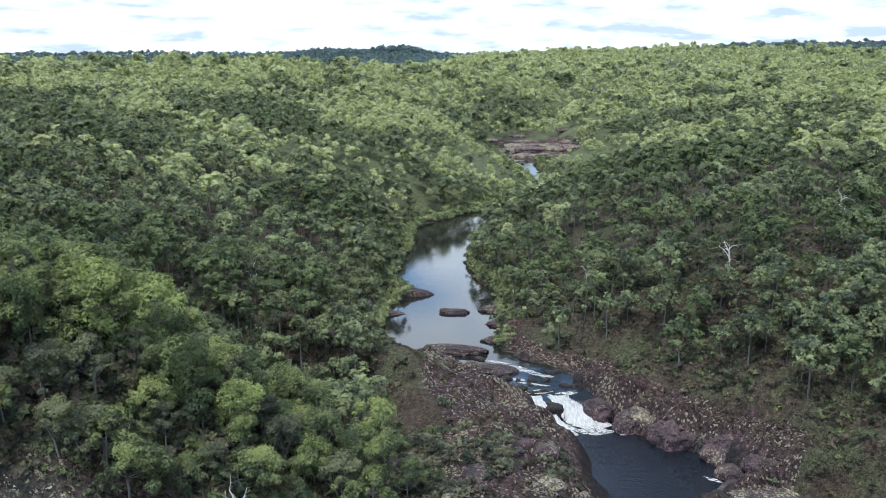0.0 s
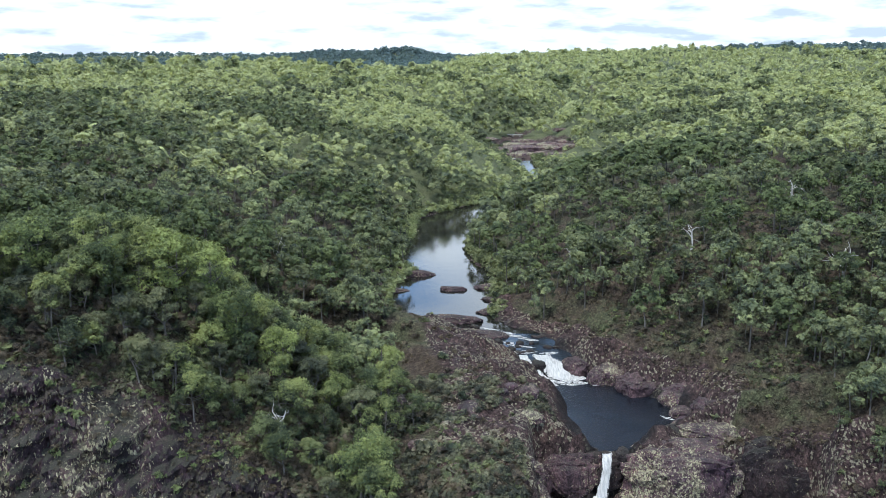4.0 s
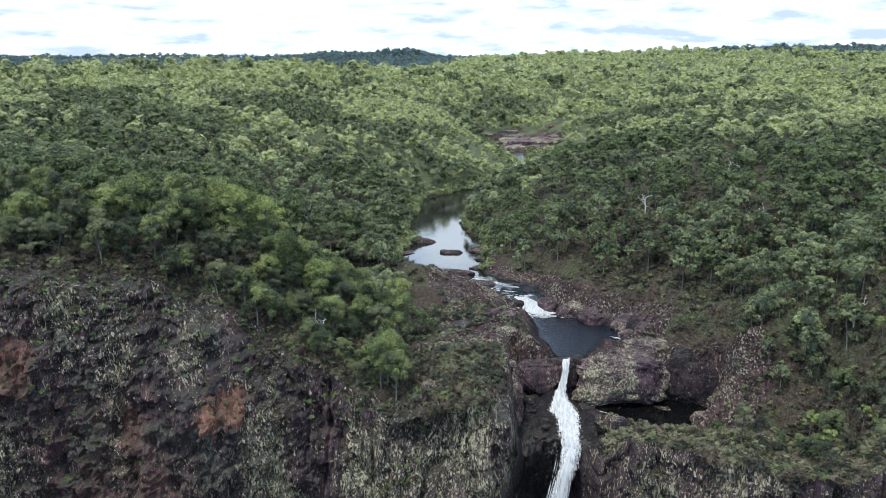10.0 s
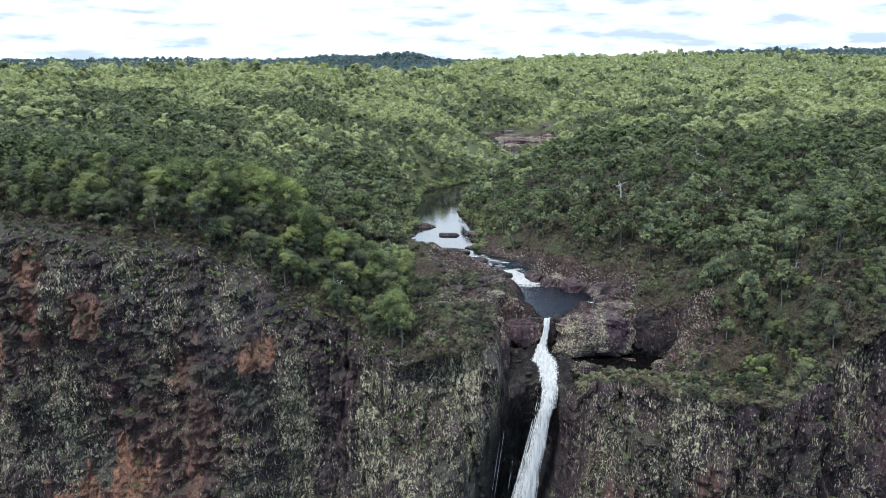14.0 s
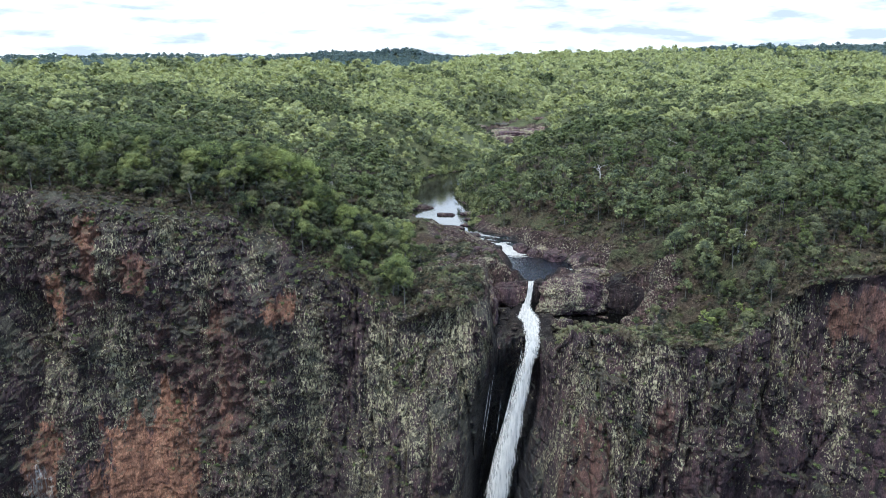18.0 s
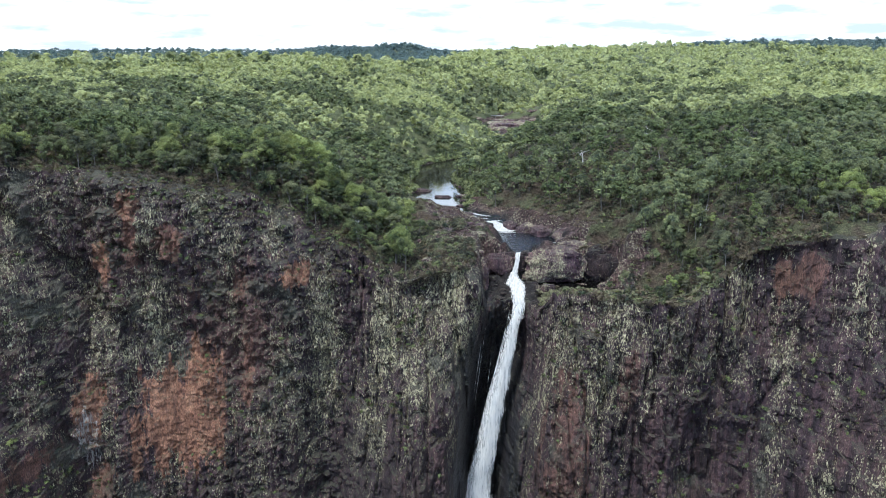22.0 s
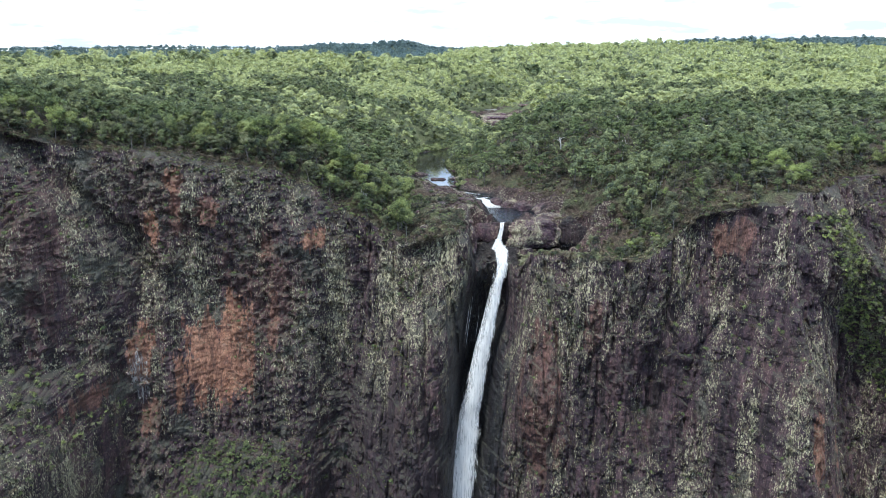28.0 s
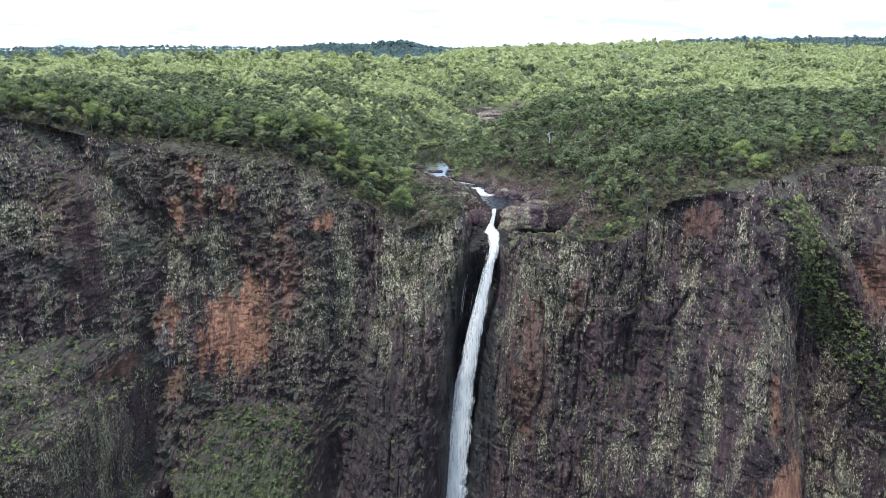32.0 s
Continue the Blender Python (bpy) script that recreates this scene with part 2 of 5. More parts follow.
def rock_material(name, cliff, lichen=1.0, tone=1.0):
    m, add, link, b, o = mat(name, 0.88)
    p = position(add, link)
    streak = noise_of(add, link, position(add, link, (1, 1, 0.10)), 0.22, 5, 0.65)
    big = noise_of(add, link, position(add, link, (1, 1, 0.6)), 0.028, 5, 0.65)
    grain = noise_of(add, link, position(add, link, (1, 1, 0.45)), 2.1, 8, 0.82)
    fine = noise_of(add, link, p, 2.6, 4, 0.7)
    ra, ga, da = flakes(add, link, (1, 1, 0.38 if cliff else 0.7), 1.7 if cliff else 1.7, 0.6)
    rb, gb, _ = flakes(add, link, (1, 1, 0.34 if cliff else 0.8), 3.6 if cliff else 3.4, 0.35)
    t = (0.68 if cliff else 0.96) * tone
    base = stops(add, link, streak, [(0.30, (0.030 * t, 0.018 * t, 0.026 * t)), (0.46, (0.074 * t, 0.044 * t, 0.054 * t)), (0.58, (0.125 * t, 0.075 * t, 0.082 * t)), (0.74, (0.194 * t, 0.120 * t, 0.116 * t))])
    tint = stops(add, link, big, [(0.35, (0.62, 0.53, 0.68)), (0.5, (1.0, 0.95, 0.96)), (0.65, (1.20, 1.07, 0.97))])
    base = mixed(add, link, 1.0, base, tint, "MULTIPLY")
    edge, total = None, None
    if cliff:
        edge = maths(add, link, "MULTIPLY", maths(add, link, "SUBTRACT", noise_of(add, link, position(add, link, (1, 1, 0.14)), 0.17, 6, 0.75), 0.5), 3.4)
        red = stops(add, link, noise_of(add, link, position(add, link, (1, 1, 0.3)), 0.3, 5, 0.7), [(0.3, (0.120, 0.055, 0.042)), (0.5, (0.315, 0.150, 0.090)), (0.7, (0.440, 0.240, 0.148))])
        for place, radius, share in STAINS:
            k = maths(add, link, "MULTIPLY", mask_of(add, link, place, radius, edge), share)
            total = k if total is None else maths(add, link, "MAXIMUM", total, k)
        base = mixed(add, link, total, base, red)
    # facets of broken rock, grain, and dark cracks
    base = mixed(add, link, 0.8, base, stops(add, link, gb, [(0.0, grey(0.55)), (1.0, grey(1.45))]), "MULTIPLY")
    worn = 0.9 if total is None else maths(add, link, "SUBTRACT", 0.9, maths(add, link, "MULTIPLY", total, 0.6))
    base = mixed(add, link, worn, base, stops(add, link, grain, [(0.34, grey(0.32)), (0.5, grey(1.0)), (0.64, grey(1.7))]), "MULTIPLY")
    if cliff:
        weep = noise_of(add, link, position(add, link, (1, 1, 0.035)), 0.16, 5, 0.7)
        base = mixed(add, link, maths(add, link, "SUBTRACT", 1.0, maths(add, link, "MULTIPLY", total, 0.55)), base, stops(add, link, weep, [(0.41, grey(0.40)), (0.51, grey(0.96)), (0.64, grey(1.16))]), "MULTIPLY")
    crack = noise_of(add, link, position(add, link, (1, 1, 0.16)), 0.55, 5, 0.6)
    base = mixed(add, link, 0.85, base, stops(add, link, maths(add, link, "ABSOLUTE", maths(add, link, "SUBTRACT", crack, 0.5)), [(0.004, grey(0.36)), (0.026, grey(1.0))]), "MULTIPLY")
    # pale lichen in angular flakes, thick in some stretches and absent in others
    where = noise_of(add, link, position(add, link, (1, 1, 0.16 if cliff else 0.35)), 0.055, 6, 0.74)
    dens = stops(add, link, where, [(0.42, grey(0.0)), (0.51, grey(0.09 * lichen)), (0.58, grey(0.29 * lichen)), (0.68, grey(0.52 * lichen))])
    if cliff:
        for place, radius, share in LICHENED:
            dens = maths(add, link, "ADD", dens, maths(add, link, "MULTIPLY", mask_of(add, link, place, radius, edge), share))
        dens = maths(add, link, "SUBTRACT", dens, maths(add, link, "MULTIPLY", total, 0.75))
    g = add("ShaderNodeNewGeometry")
    sp = add("ShaderNodeSeparateXYZ")
    link(g.outputs["Normal"], sp.inputs[0])
    if cliff:
        dens = maths(add, link, "MULTIPLY", dens, stops(add, link, sp.outputs[2], [(0.45, grey(1)), (0.75, grey(0.45))]))
    dens = maths(add, link, "ADD", dens, maths(add, link, "MULTIPLY", maths(add, link, "SUBTRACT", grain, 0.5), 0.9))
    la = stops(add, link, maths(add, link, "SUBTRACT", dens, ra), [(0.0, grey(0)), (0.03, grey(1))])
    lb = stops(add, link, maths(add, link, "SUBTRACT", dens, rb), [(0.03, grey(0)), (0.06, grey(1))])
    lcol = stops(add, link, maths(add, link, "MULTIPLY", maths(add, link, "ADD", fine, ga), 0.6), [(0.28, (0.088, 0.080, 0.052)), (0.50, (0.226, 0.206, 0.126)), (0.72, (0.54, 0.495, 0.31))])
    base = mixed(add, link, maths(add, link, "MULTIPLY", maths(add, link, "MAXIMUM", maths(add, link, "MULTIPLY", la, 0.85 if cliff else 0.5), lb), 0.92), base, lcol)
    if cliff:
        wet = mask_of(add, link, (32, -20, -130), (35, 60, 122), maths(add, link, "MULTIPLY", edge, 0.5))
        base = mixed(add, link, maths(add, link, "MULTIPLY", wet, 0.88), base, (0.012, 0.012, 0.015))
        link(stops(add, link, wet, [(0.0, grey(0.88)), (1.0, grey(0.42))]), b.inputs["Roughness"])
        # Far wall beyond the gully darkened: its shade is painted into the rock.
        far_wall_shade = mask_of(add, link, (345, -70, -10), (46, 90, 60), maths(add, link, "MULTIPLY", edge, 0.6))
        base = mixed(add, link, maths(add, link, "MULTIPLY", far_wall_shade, 0.55), base, (0.030, 0.024, 0.032))
        # Uneven darker patch low on the wall, left of the fall.
        wall_dark_patch = mask_of(add, link, (-22, -70, -150), (58, 90, 84), maths(add, link, "MULTIPLY", edge, 0.8))
        base = mixed(add, link, maths(add, link, "MULTIPLY", wall_dark_patch, 0.55), base, (0.030, 0.021, 0.022))
        lawn = mask_of(add, link, (-106, -150, -172), (40, 110, 30), maths(add, link, "MULTIPLY", edge, 0.7))
        base = mixed(add, link, maths(add, link, "MULTIPLY", lawn, 0.5), base, stops(add, link, grain, [(0.3, (0.022, 0.034, 0.012)), (0.5, (0.066, 0.090, 0.030)), (0.7, (0.130, 0.150, 0.055))]))
        seep = mask_of(add, link, (-167, -80, -82), (6, 30, 18), edge)
        base = mixed(add, link, maths(add, link, "MULTIPLY", seep, stops(add, link, noise_of(add, link, position(add, link, (1, 1, 0.05)), 0.9, 3), [(0.45, grey(0)), (0.6, grey(0.8))])), base, (0.5, 0.47, 0.44))
        # dull heath and tussocks hold in patches on the broken wall
        g2 = add("ShaderNodeNewGeometry")
        sp2 = add("ShaderNodeSeparateXYZ")
        link(g2.outputs["Position"], sp2.inputs[0])
        side = stops(add, link, maths(add, link, "MULTIPLY", maths(add, link, "ADD", sp2.outputs[0], 260.0), 0.0025), [(0.40, grey(0.055)), (0.56, grey(0.0))])
        heath = maths(add, link, "ADD", maths(add, link, "ADD", noise_of(add, link, position(add, link, (1, 1, 0.8)), 0.040, 6, 0.66), side), maths(add, link, "MULTIPLY", maths(add, link, "SUBTRACT", fine, 0.5), 0.22))
        heath = maths(add, link, "MULTIPLY", stops(add, link, heath, [(0.615, grey(0)), (0.655, grey(0.8))]), maths(add, link, "SUBTRACT", 1.0, total))
        base = mixed(add, link, heath, base, stops(add, link, grain, [(0.34, (0.012, 0.011, 0.009)), (0.5, (0.068, 0.064, 0.050)), (0.63, (0.205, 0.195, 0.150))]))
    # grass and moss hold wherever the rock lies back
    green = stops(add, link, maths(add, link, "ADD", sp.outputs[2], maths(add, link, "MULTIPLY", maths(add, link, "SUBTRACT", grain, 0.5), 0.9)), [(0.60, grey(0)), (0.80, grey(1))])
    gcol = stops(add, link, grain, [(0.3, (0.026, 0.032, 0.018)), (0.5, (0.062, 0.068, 0.040)), (0.7, (0.110, 0.110, 0.070))])
    base = mixed(add, link, maths(add, link, "MULTIPLY", green, 0.50 if cliff else 0.25), base, gcol)
    link(base, b.inputs["Base Color"])
    h = maths(add, link, "ADD", maths(add, link, "MULTIPLY", da, -0.7), maths(add, link, "ADD", grain, maths(add, link, "MULTIPLY", gb, 0.6)))
    relief(add, link, b, h, 1.0, 0.55)
    return m


# iron-red fresh faces in the cliff: place, half-size, strength
LICHENED = [((6, -60, -24), (31, 60, 42), 0.27), ((92, -70, -35), (40, 50, 34), 0.12), ((-120, -70, 36), (95, 70, 22), 0.10), ((-205, -100, 30), (50, 90, 50), 0.08), ((165, -110, -60), (95, 110, 95), -0.04), ((150, -90, -10), (70, 90, 34), 0.05), ((-60, -60, -45), (40, 60, 40), 0.10), ((-60, -90, -165), (95, 90, 62), -0.26), ((-222, -160, -128), (46, 90, 46), 0.16), ((-140, -80, -10), (60, 60, 14), 0.08)]
STAINS = [((-125, -70, -72), (23, 40, 31), 0.95), ((-112, -70, -46), (9, 40, 18), 0.95), ((-105, -60, -68), (6, 30, 34), 0.9), ((-64, -40, 0), (9, 25, 7), 0.9), ((-156, -66, 10), (6, 30, 11), 0.9), ((-143, -66, 38), (6, 30, 8), 0.75),
          ((-141, -66, 24), (4, 30, 18), 0.5), ((-123, -60, 20), (7, 30, 9), 0.5), ((-91, -50, -4), (5, 30, 9), 0.5), ((176, -80, 8), (5, 30, 13), 0.5), ((186, -80, 10), (6, 30, 12), 0.34), ((-165, -84, -66), (8, 30, 22), 0.85), ((-161, -80, -104), (10, 30, 12), 0.5),
          ((-150, -66, 14), (20, 40, 24), 0.10), ((-95, -60, -30), (26, 40, 40), 0.18), ((-210, -90, 0), (20, 60, 50), 0.15), ((228, -130, -146), (24, 60, 19), 0.8), ((216, -130, -96), (4, 50, 26), 0.6), ((240, -130, -108), (4, 50, 13), 0.5), ((104, -90, -45), (5, 30, 22), 0.3), ((76, -70, -100), (12, 30, 60), 0.3), ((306, -50, -32), (9, 50, 26), 0.6), ((-192, -95, -82), (14, 40, 9), 0.4), ((-88, -60, -50), (4, 30, 20), 0.5)]
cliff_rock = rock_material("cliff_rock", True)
loose_rock = rock_material("loose_rock", False, 0.7)
lichen_rock = rock_material("lichen_rock", False, 1.8, 1.2)
bar_rock = rock_material("bar_rock", False, 2.4, 1.9)
# Near-black: wet boulders and sills, and painted shade for the undercut bench walls.
wet_and_shaded_rock = rock_material("wet_and_shaded_rock", False, 0.10, 0.28)


def ground_material():
    m, add, link, b, o = mat("ground_cover", 0.95)
    p = position(add, link)
    n1 = noise_of(add, link, p, 0.06, 4)
    n2 = noise_of(add, link, p, 0.7, 6, 0.7)
    n3 = noise_of(add, link, p, 3.0, 3, 0.7)
    soil = stops(add, link, n2, [(0.3, (0.024, 0.018, 0.013)), (0.5, (0.068, 0.050, 0.036)), (0.7, (0.124, 0.094, 0.066))])
    grass = stops(add, link, n2, [(0.3, (0.028, 0.031, 0.016)), (0.5, (0.075, 0.078, 0.041)), (0.7, (0.135, 0.134, 0.072))])
    lush = add("ShaderNodeAttribute")
    lush.attribute_name = "lush"
    tuft = noise_of(add, link, p, 1.9, 6, 0.8)
    cover = mixed(add, link, stops(add, link, n1, [(0.42, grey(0)), (0.58, grey(1))]), soil, grass)
    cover = mixed(add, link, 0.9, cover, stops(add, link, tuft, [(0.36, grey(0.16)), (0.5, grey(0.80)), (0.64, grey(1.6))]), "MULTIPLY")
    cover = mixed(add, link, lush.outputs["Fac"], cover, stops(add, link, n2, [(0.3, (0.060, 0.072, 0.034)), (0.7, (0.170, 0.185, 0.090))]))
    # bare purple-brown basalt where the attribute says that water has washed it
    at = add("ShaderNodeAttribute")
    at.attribute_name = "bare"
    rock = stops(add, link, noise_of(add, link, position(add, link, (1, 1, 0.6)), 0.8, 8, 0.78), [(0.33, (0.010, 0.006, 0.007)), (0.5, (0.050, 0.032, 0.031)), (0.68, (0.124, 0.080, 0.072))])
    pink = stops(add, link, noise_of(add, link, p, 0.05, 3), [(0.50, grey(0)), (0.64, grey(0.3))])
    rock = mixed(add, link, pink, rock, stops(add, link, n2, [(0.3, (0.07, 0.042, 0.034)), (0.6, (0.17, 0.105, 0.082))]))
    rf, gf, _ = flakes(add, link, (1, 1, 0.6), 1.9, 0.4)
    _, g2, _ = flakes(add, link, (1, 1, 0.6), 0.8, 0.7)
    rock = mixed(add, link, 0.8, rock, stops(add, link, gf, [(0.0, grey(0.5)), (1.0, grey(1.5))]), "MULTIPLY")
    rock = mixed(add, link, 0.7, rock, stops(add, link, g2, [(0.0, grey(0.55)), (1.0, grey(1.45))]), "MULTIPLY")
    wv = add("ShaderNodeVectorMath")
    wv.operation = "MULTIPLY_ADD"
    wv.inputs[1].default_value = (3.4, 3.4, 3.4)
    wn = add("ShaderNodeTexNoise", Scale=0.5, Detail=3.0)
    link(p, wn.inputs["Vector"])
    link(wn.outputs["Color"], wv.inputs[0])
    link(position(add, link, (1, 0.45, 0.5)), wv.inputs[2])
    vc = add("ShaderNodeTexVoronoi", Scale=0.42)
    vc.feature = "DISTANCE_TO_EDGE"
    link(wv.outputs[0], vc.inputs["Vector"])
    joint = stops(add, link, vc.outputs["Distance"], [(0.015, grey(0.22)), (0.09, grey(1.0))])
    rock = mixed(add, link, 0.6, rock, joint, "MULTIPLY")
    dens = stops(add, link, n1, [(0.38, grey(0.03)), (0.48, grey(0.13)), (0.60, grey(0.36))])
    dens = maths(add, link, "ADD", dens, maths(add, link, "MULTIPLY", maths(add, link, "SUBTRACT", n2, 0.5), 0.8))
    lich = stops(add, link, maths(add, link, "SUBTRACT", dens, rf), [(0.0, grey(0)), (0.04, grey(0.8))])
    rock = mixed(add, link, lich, rock, stops(add, link, n3, [(0.34, (0.110, 0.100, 0.070)), (0.64, (0.36, 0.33, 0.23))]))
    k = maths(add, link, "ADD", at.outputs["Fac"], maths(add, link, "MULTIPLY", maths(add, link, "SUBTRACT", n2, 0.5), 0.9))
    wt = add("ShaderNodeAttribute")
    wt.attribute_name = "wet"
    rock = mixed(add, link, maths(add, link, "MULTIPLY", wt.outputs["Fac"], 0.86), rock, (0.010, 0.009, 0.010))
    link(stops(add, link, wt.outputs["Fac"], [(0.3, grey(0.95)), (1.0, grey(0.75))]), b.inputs["Roughness"])
    b.inputs["Specular IOR Level"].default_value = 0.25
    col = mixed(add, link, stops(add, link, k, [(0.42, grey(0)), (0.58, grey(1))]), cover, rock)
    link(col, b.inputs["Base Color"])
    relief(add, link, b, maths(add, link, "ADD", n2, maths(add, link, "ADD", maths(add, link, "MULTIPLY", n3, 0.4), maths(add, link, "MULTIPLY", joint, 0.4))), 1.0, 0.8)
    return m


def leaf_material(name, dark, light, through_light, gap=0.458, fine=3.6):
    m, add, link, b, o = mat(name, 0.62)
    # Bluer darks and yellower lights put shade and highlight into the leaf colour.
    dark, light = (0.94 * dark[0], 0.92 * dark[1], 1.15 * dark[2]), (1.08 * light[0], 1.02 * light[1], 0.93 * light[2])
    info = add("ShaderNodeObjectInfo")
    g = add("ShaderNodeNewGeometry")
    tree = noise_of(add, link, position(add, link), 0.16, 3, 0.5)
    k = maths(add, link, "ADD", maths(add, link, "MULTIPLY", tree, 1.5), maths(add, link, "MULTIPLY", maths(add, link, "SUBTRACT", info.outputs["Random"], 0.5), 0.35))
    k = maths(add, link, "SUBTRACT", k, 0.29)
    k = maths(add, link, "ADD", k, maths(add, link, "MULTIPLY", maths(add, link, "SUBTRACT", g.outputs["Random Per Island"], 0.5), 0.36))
    # Metre-scale noise paints shaded gaps between leaf masses; the stops deepen them.
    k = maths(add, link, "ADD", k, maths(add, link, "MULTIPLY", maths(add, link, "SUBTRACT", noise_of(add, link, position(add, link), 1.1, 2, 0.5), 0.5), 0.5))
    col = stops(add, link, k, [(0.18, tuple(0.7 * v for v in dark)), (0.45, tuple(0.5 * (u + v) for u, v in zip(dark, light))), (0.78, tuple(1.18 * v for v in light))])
    link(col, b.inputs["Base Color"])
    b.inputs["Specular IOR Level"].default_value = 0.12
    cut = stops(add, link, noise_of(add, link, position(add, link), fine, 3, 0.65), [(gap, grey(0)), (gap + 0.01, grey(1))])
    clump = stops(add, link, noise_of(add, link, position(add, link), 1.35, 2, 0.5), [(0.365, grey(0)), (0.385, grey(1))])
    cut = maths(add, link, "MULTIPLY", cut, clump)
    tr = add("ShaderNodeBsdfTranslucent")
    link(mixed(add, link, 1.0, col, (1.04, 1.0, 0.62), "MULTIPLY"), tr.inputs[0])
    ms = add("ShaderNodeMixShader", Fac=through_light)
    link(b.outputs[0], ms.inputs[1])
    link(tr.outputs[0], ms.inputs[2])
    gaps = add("ShaderNodeBsdfTransparent")
    leafy = add("ShaderNodeMixShader")
    link(cut, leafy.inputs[0])
    link(gaps.outputs[0], leafy.inputs[1])
    link(ms.outputs[0], leafy.inputs[2])
    link(leafy.outputs[0], o.inputs[0])
    return m


def plain_noise(name, a, b_, scale, stretch=(1, 1, 1), rough=0.9, strength=0.6, dist=0.1):
    m, add, link, b, o = mat(name, rough)
    n = noise_of(add, link, position(add, link, stretch), scale, 5, 0.7)
    link(stops(add, link, n, [(0.3, a), (0.7, b_)]), b.inputs["Base Color"])
    relief(add, link, b, n, strength, dist)
    return m


ground_cover = ground_material()
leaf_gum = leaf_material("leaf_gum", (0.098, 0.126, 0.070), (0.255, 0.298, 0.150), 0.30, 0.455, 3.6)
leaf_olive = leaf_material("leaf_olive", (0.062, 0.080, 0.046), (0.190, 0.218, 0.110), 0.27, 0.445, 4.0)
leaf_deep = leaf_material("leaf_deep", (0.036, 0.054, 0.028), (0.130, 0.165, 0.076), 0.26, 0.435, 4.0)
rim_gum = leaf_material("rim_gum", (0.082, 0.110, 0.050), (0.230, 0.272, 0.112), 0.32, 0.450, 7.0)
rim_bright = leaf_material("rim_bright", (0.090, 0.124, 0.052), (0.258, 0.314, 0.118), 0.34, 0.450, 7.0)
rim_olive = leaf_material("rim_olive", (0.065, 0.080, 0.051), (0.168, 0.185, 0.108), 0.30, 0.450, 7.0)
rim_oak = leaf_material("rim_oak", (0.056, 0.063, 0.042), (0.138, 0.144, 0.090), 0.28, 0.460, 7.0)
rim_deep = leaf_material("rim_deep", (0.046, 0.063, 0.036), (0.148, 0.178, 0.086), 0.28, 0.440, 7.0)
# Bluish leaf colour paints haze and cloud shade onto the far ranges.
leaf_far_haze = leaf_material("leaf_far_haze", (0.070, 0.115, 0.130), (0.140, 0.195, 0.200), 0.30)
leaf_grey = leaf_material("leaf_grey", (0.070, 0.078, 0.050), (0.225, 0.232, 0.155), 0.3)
# Paler, flatter gum leaf: distant sunlight and haze are put into its colour.
leaf_sunlit = leaf_material("leaf_sunlit", (0.158, 0.188, 0.110), (0.395, 0.445, 0.240), 0.42, 0.46, 3.0)
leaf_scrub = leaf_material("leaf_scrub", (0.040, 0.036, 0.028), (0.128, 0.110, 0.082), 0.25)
bark = plain_noise("bark", (0.045, 0.038, 0.032), (0.22, 0.20, 0.175), 1.2, (1, 1, 0.3))
dead_wood = plain_noise("dead_wood", (0.30, 0.28, 0.26), (0.62, 0.60, 0.57), 1.5, (1, 1, 0.2))


def water_material(name, colour, wave, scale, height=0.12):
    m, add, link, b, o = mat(name, 0.07)
    b.inputs["Base Color"].default_value = (*colour, 1)
    b.inputs["IOR"].default_value = 1.33
    n1 = noise_of(add, link, position(add, link, (1, 0.55, 1)), scale, 3, 0.6)
    gust = stops(add, link, noise_of(add, link, position(add, link), 0.03, 3), [(0.4, grey(0.35)), (0.62, grey(1))])
    relief(add, link, b, maths(add, link, "MULTIPLY", n1, gust), wave, height)
    return m


def white_water(name, cover, stretch, dark=0.34, light=0.74):
    """Falling or churned water: dense along the middle of its sheet, torn towards the edges."""
    m, add, link, b, o = mat(name, 0.55)
    n = noise_of(add, link, position(add, link, stretch), 1.0, 6, 0.7)
    n2 = noise_of(add, link, position(add, link, tuple(2.4 * v for v in stretch)), 1.0, 4, 0.7)
    link(stops(add, link, n, [(0.34, (dark, dark * 0.985, dark * 0.96)), (0.58, (light, light * 0.975, light * 0.93))]), b.inputs["Base Color"])
    tl = add("ShaderNodeBsdfTranslucent", Color=(light, light, light, 1))
    wm = add("ShaderNodeMixShader", Fac=0.30)
    link(b.outputs[0], wm.inputs[1])
    link(tl.outputs[0], wm.inputs[2])
    core = add("ShaderNodeAttribute")
    core.attribute_name = "core"
    k = maths(add, link, "ADD", maths(add, link, "MULTIPLY", maths(add, link, "ADD", n, n2), 0.5), maths(add, link, "MULTIPLY", maths(add, link, "SUBTRACT", core.outputs["Fac"], 0.55), 0.42))
    tp = add("ShaderNodeBsdfTransparent")
    ms = add("ShaderNodeMixShader")
    link(stops(add, link, k, [(cover - 0.05, grey(0.0)), (cover + 0.07, grey(1.0))]), ms.inputs[0])
    link(tp.outputs[0], ms.inputs[1])
    link(wm.outputs[0], ms.inputs[2])
    link(ms.outputs[0], o.inputs[0])
    relief(add, link, b, n, 0.6, 0.4)
    return m


still_water = water_material("still_water", (0.016, 0.016, 0.014), 0.35, 0.8)
rippled_water = water_material("rippled_water", (0.008, 0.010, 0.015), 1.0, 1.2, 0.7)
# Pool water blackened: reflection of the shaded wall put into its colour.
mirror_black_water = water_material("mirror_black_water", (0.004, 0.004, 0.004), 0.2, 0.8, 0.05)
running_water = water_material("running_water", (0.018, 0.023, 0.030), 0.8, 1.3, 0.10)
fall_core = white_water("fall_core", 0.38, (0.9, 0.9, 0.08), 0.46, 0.86)
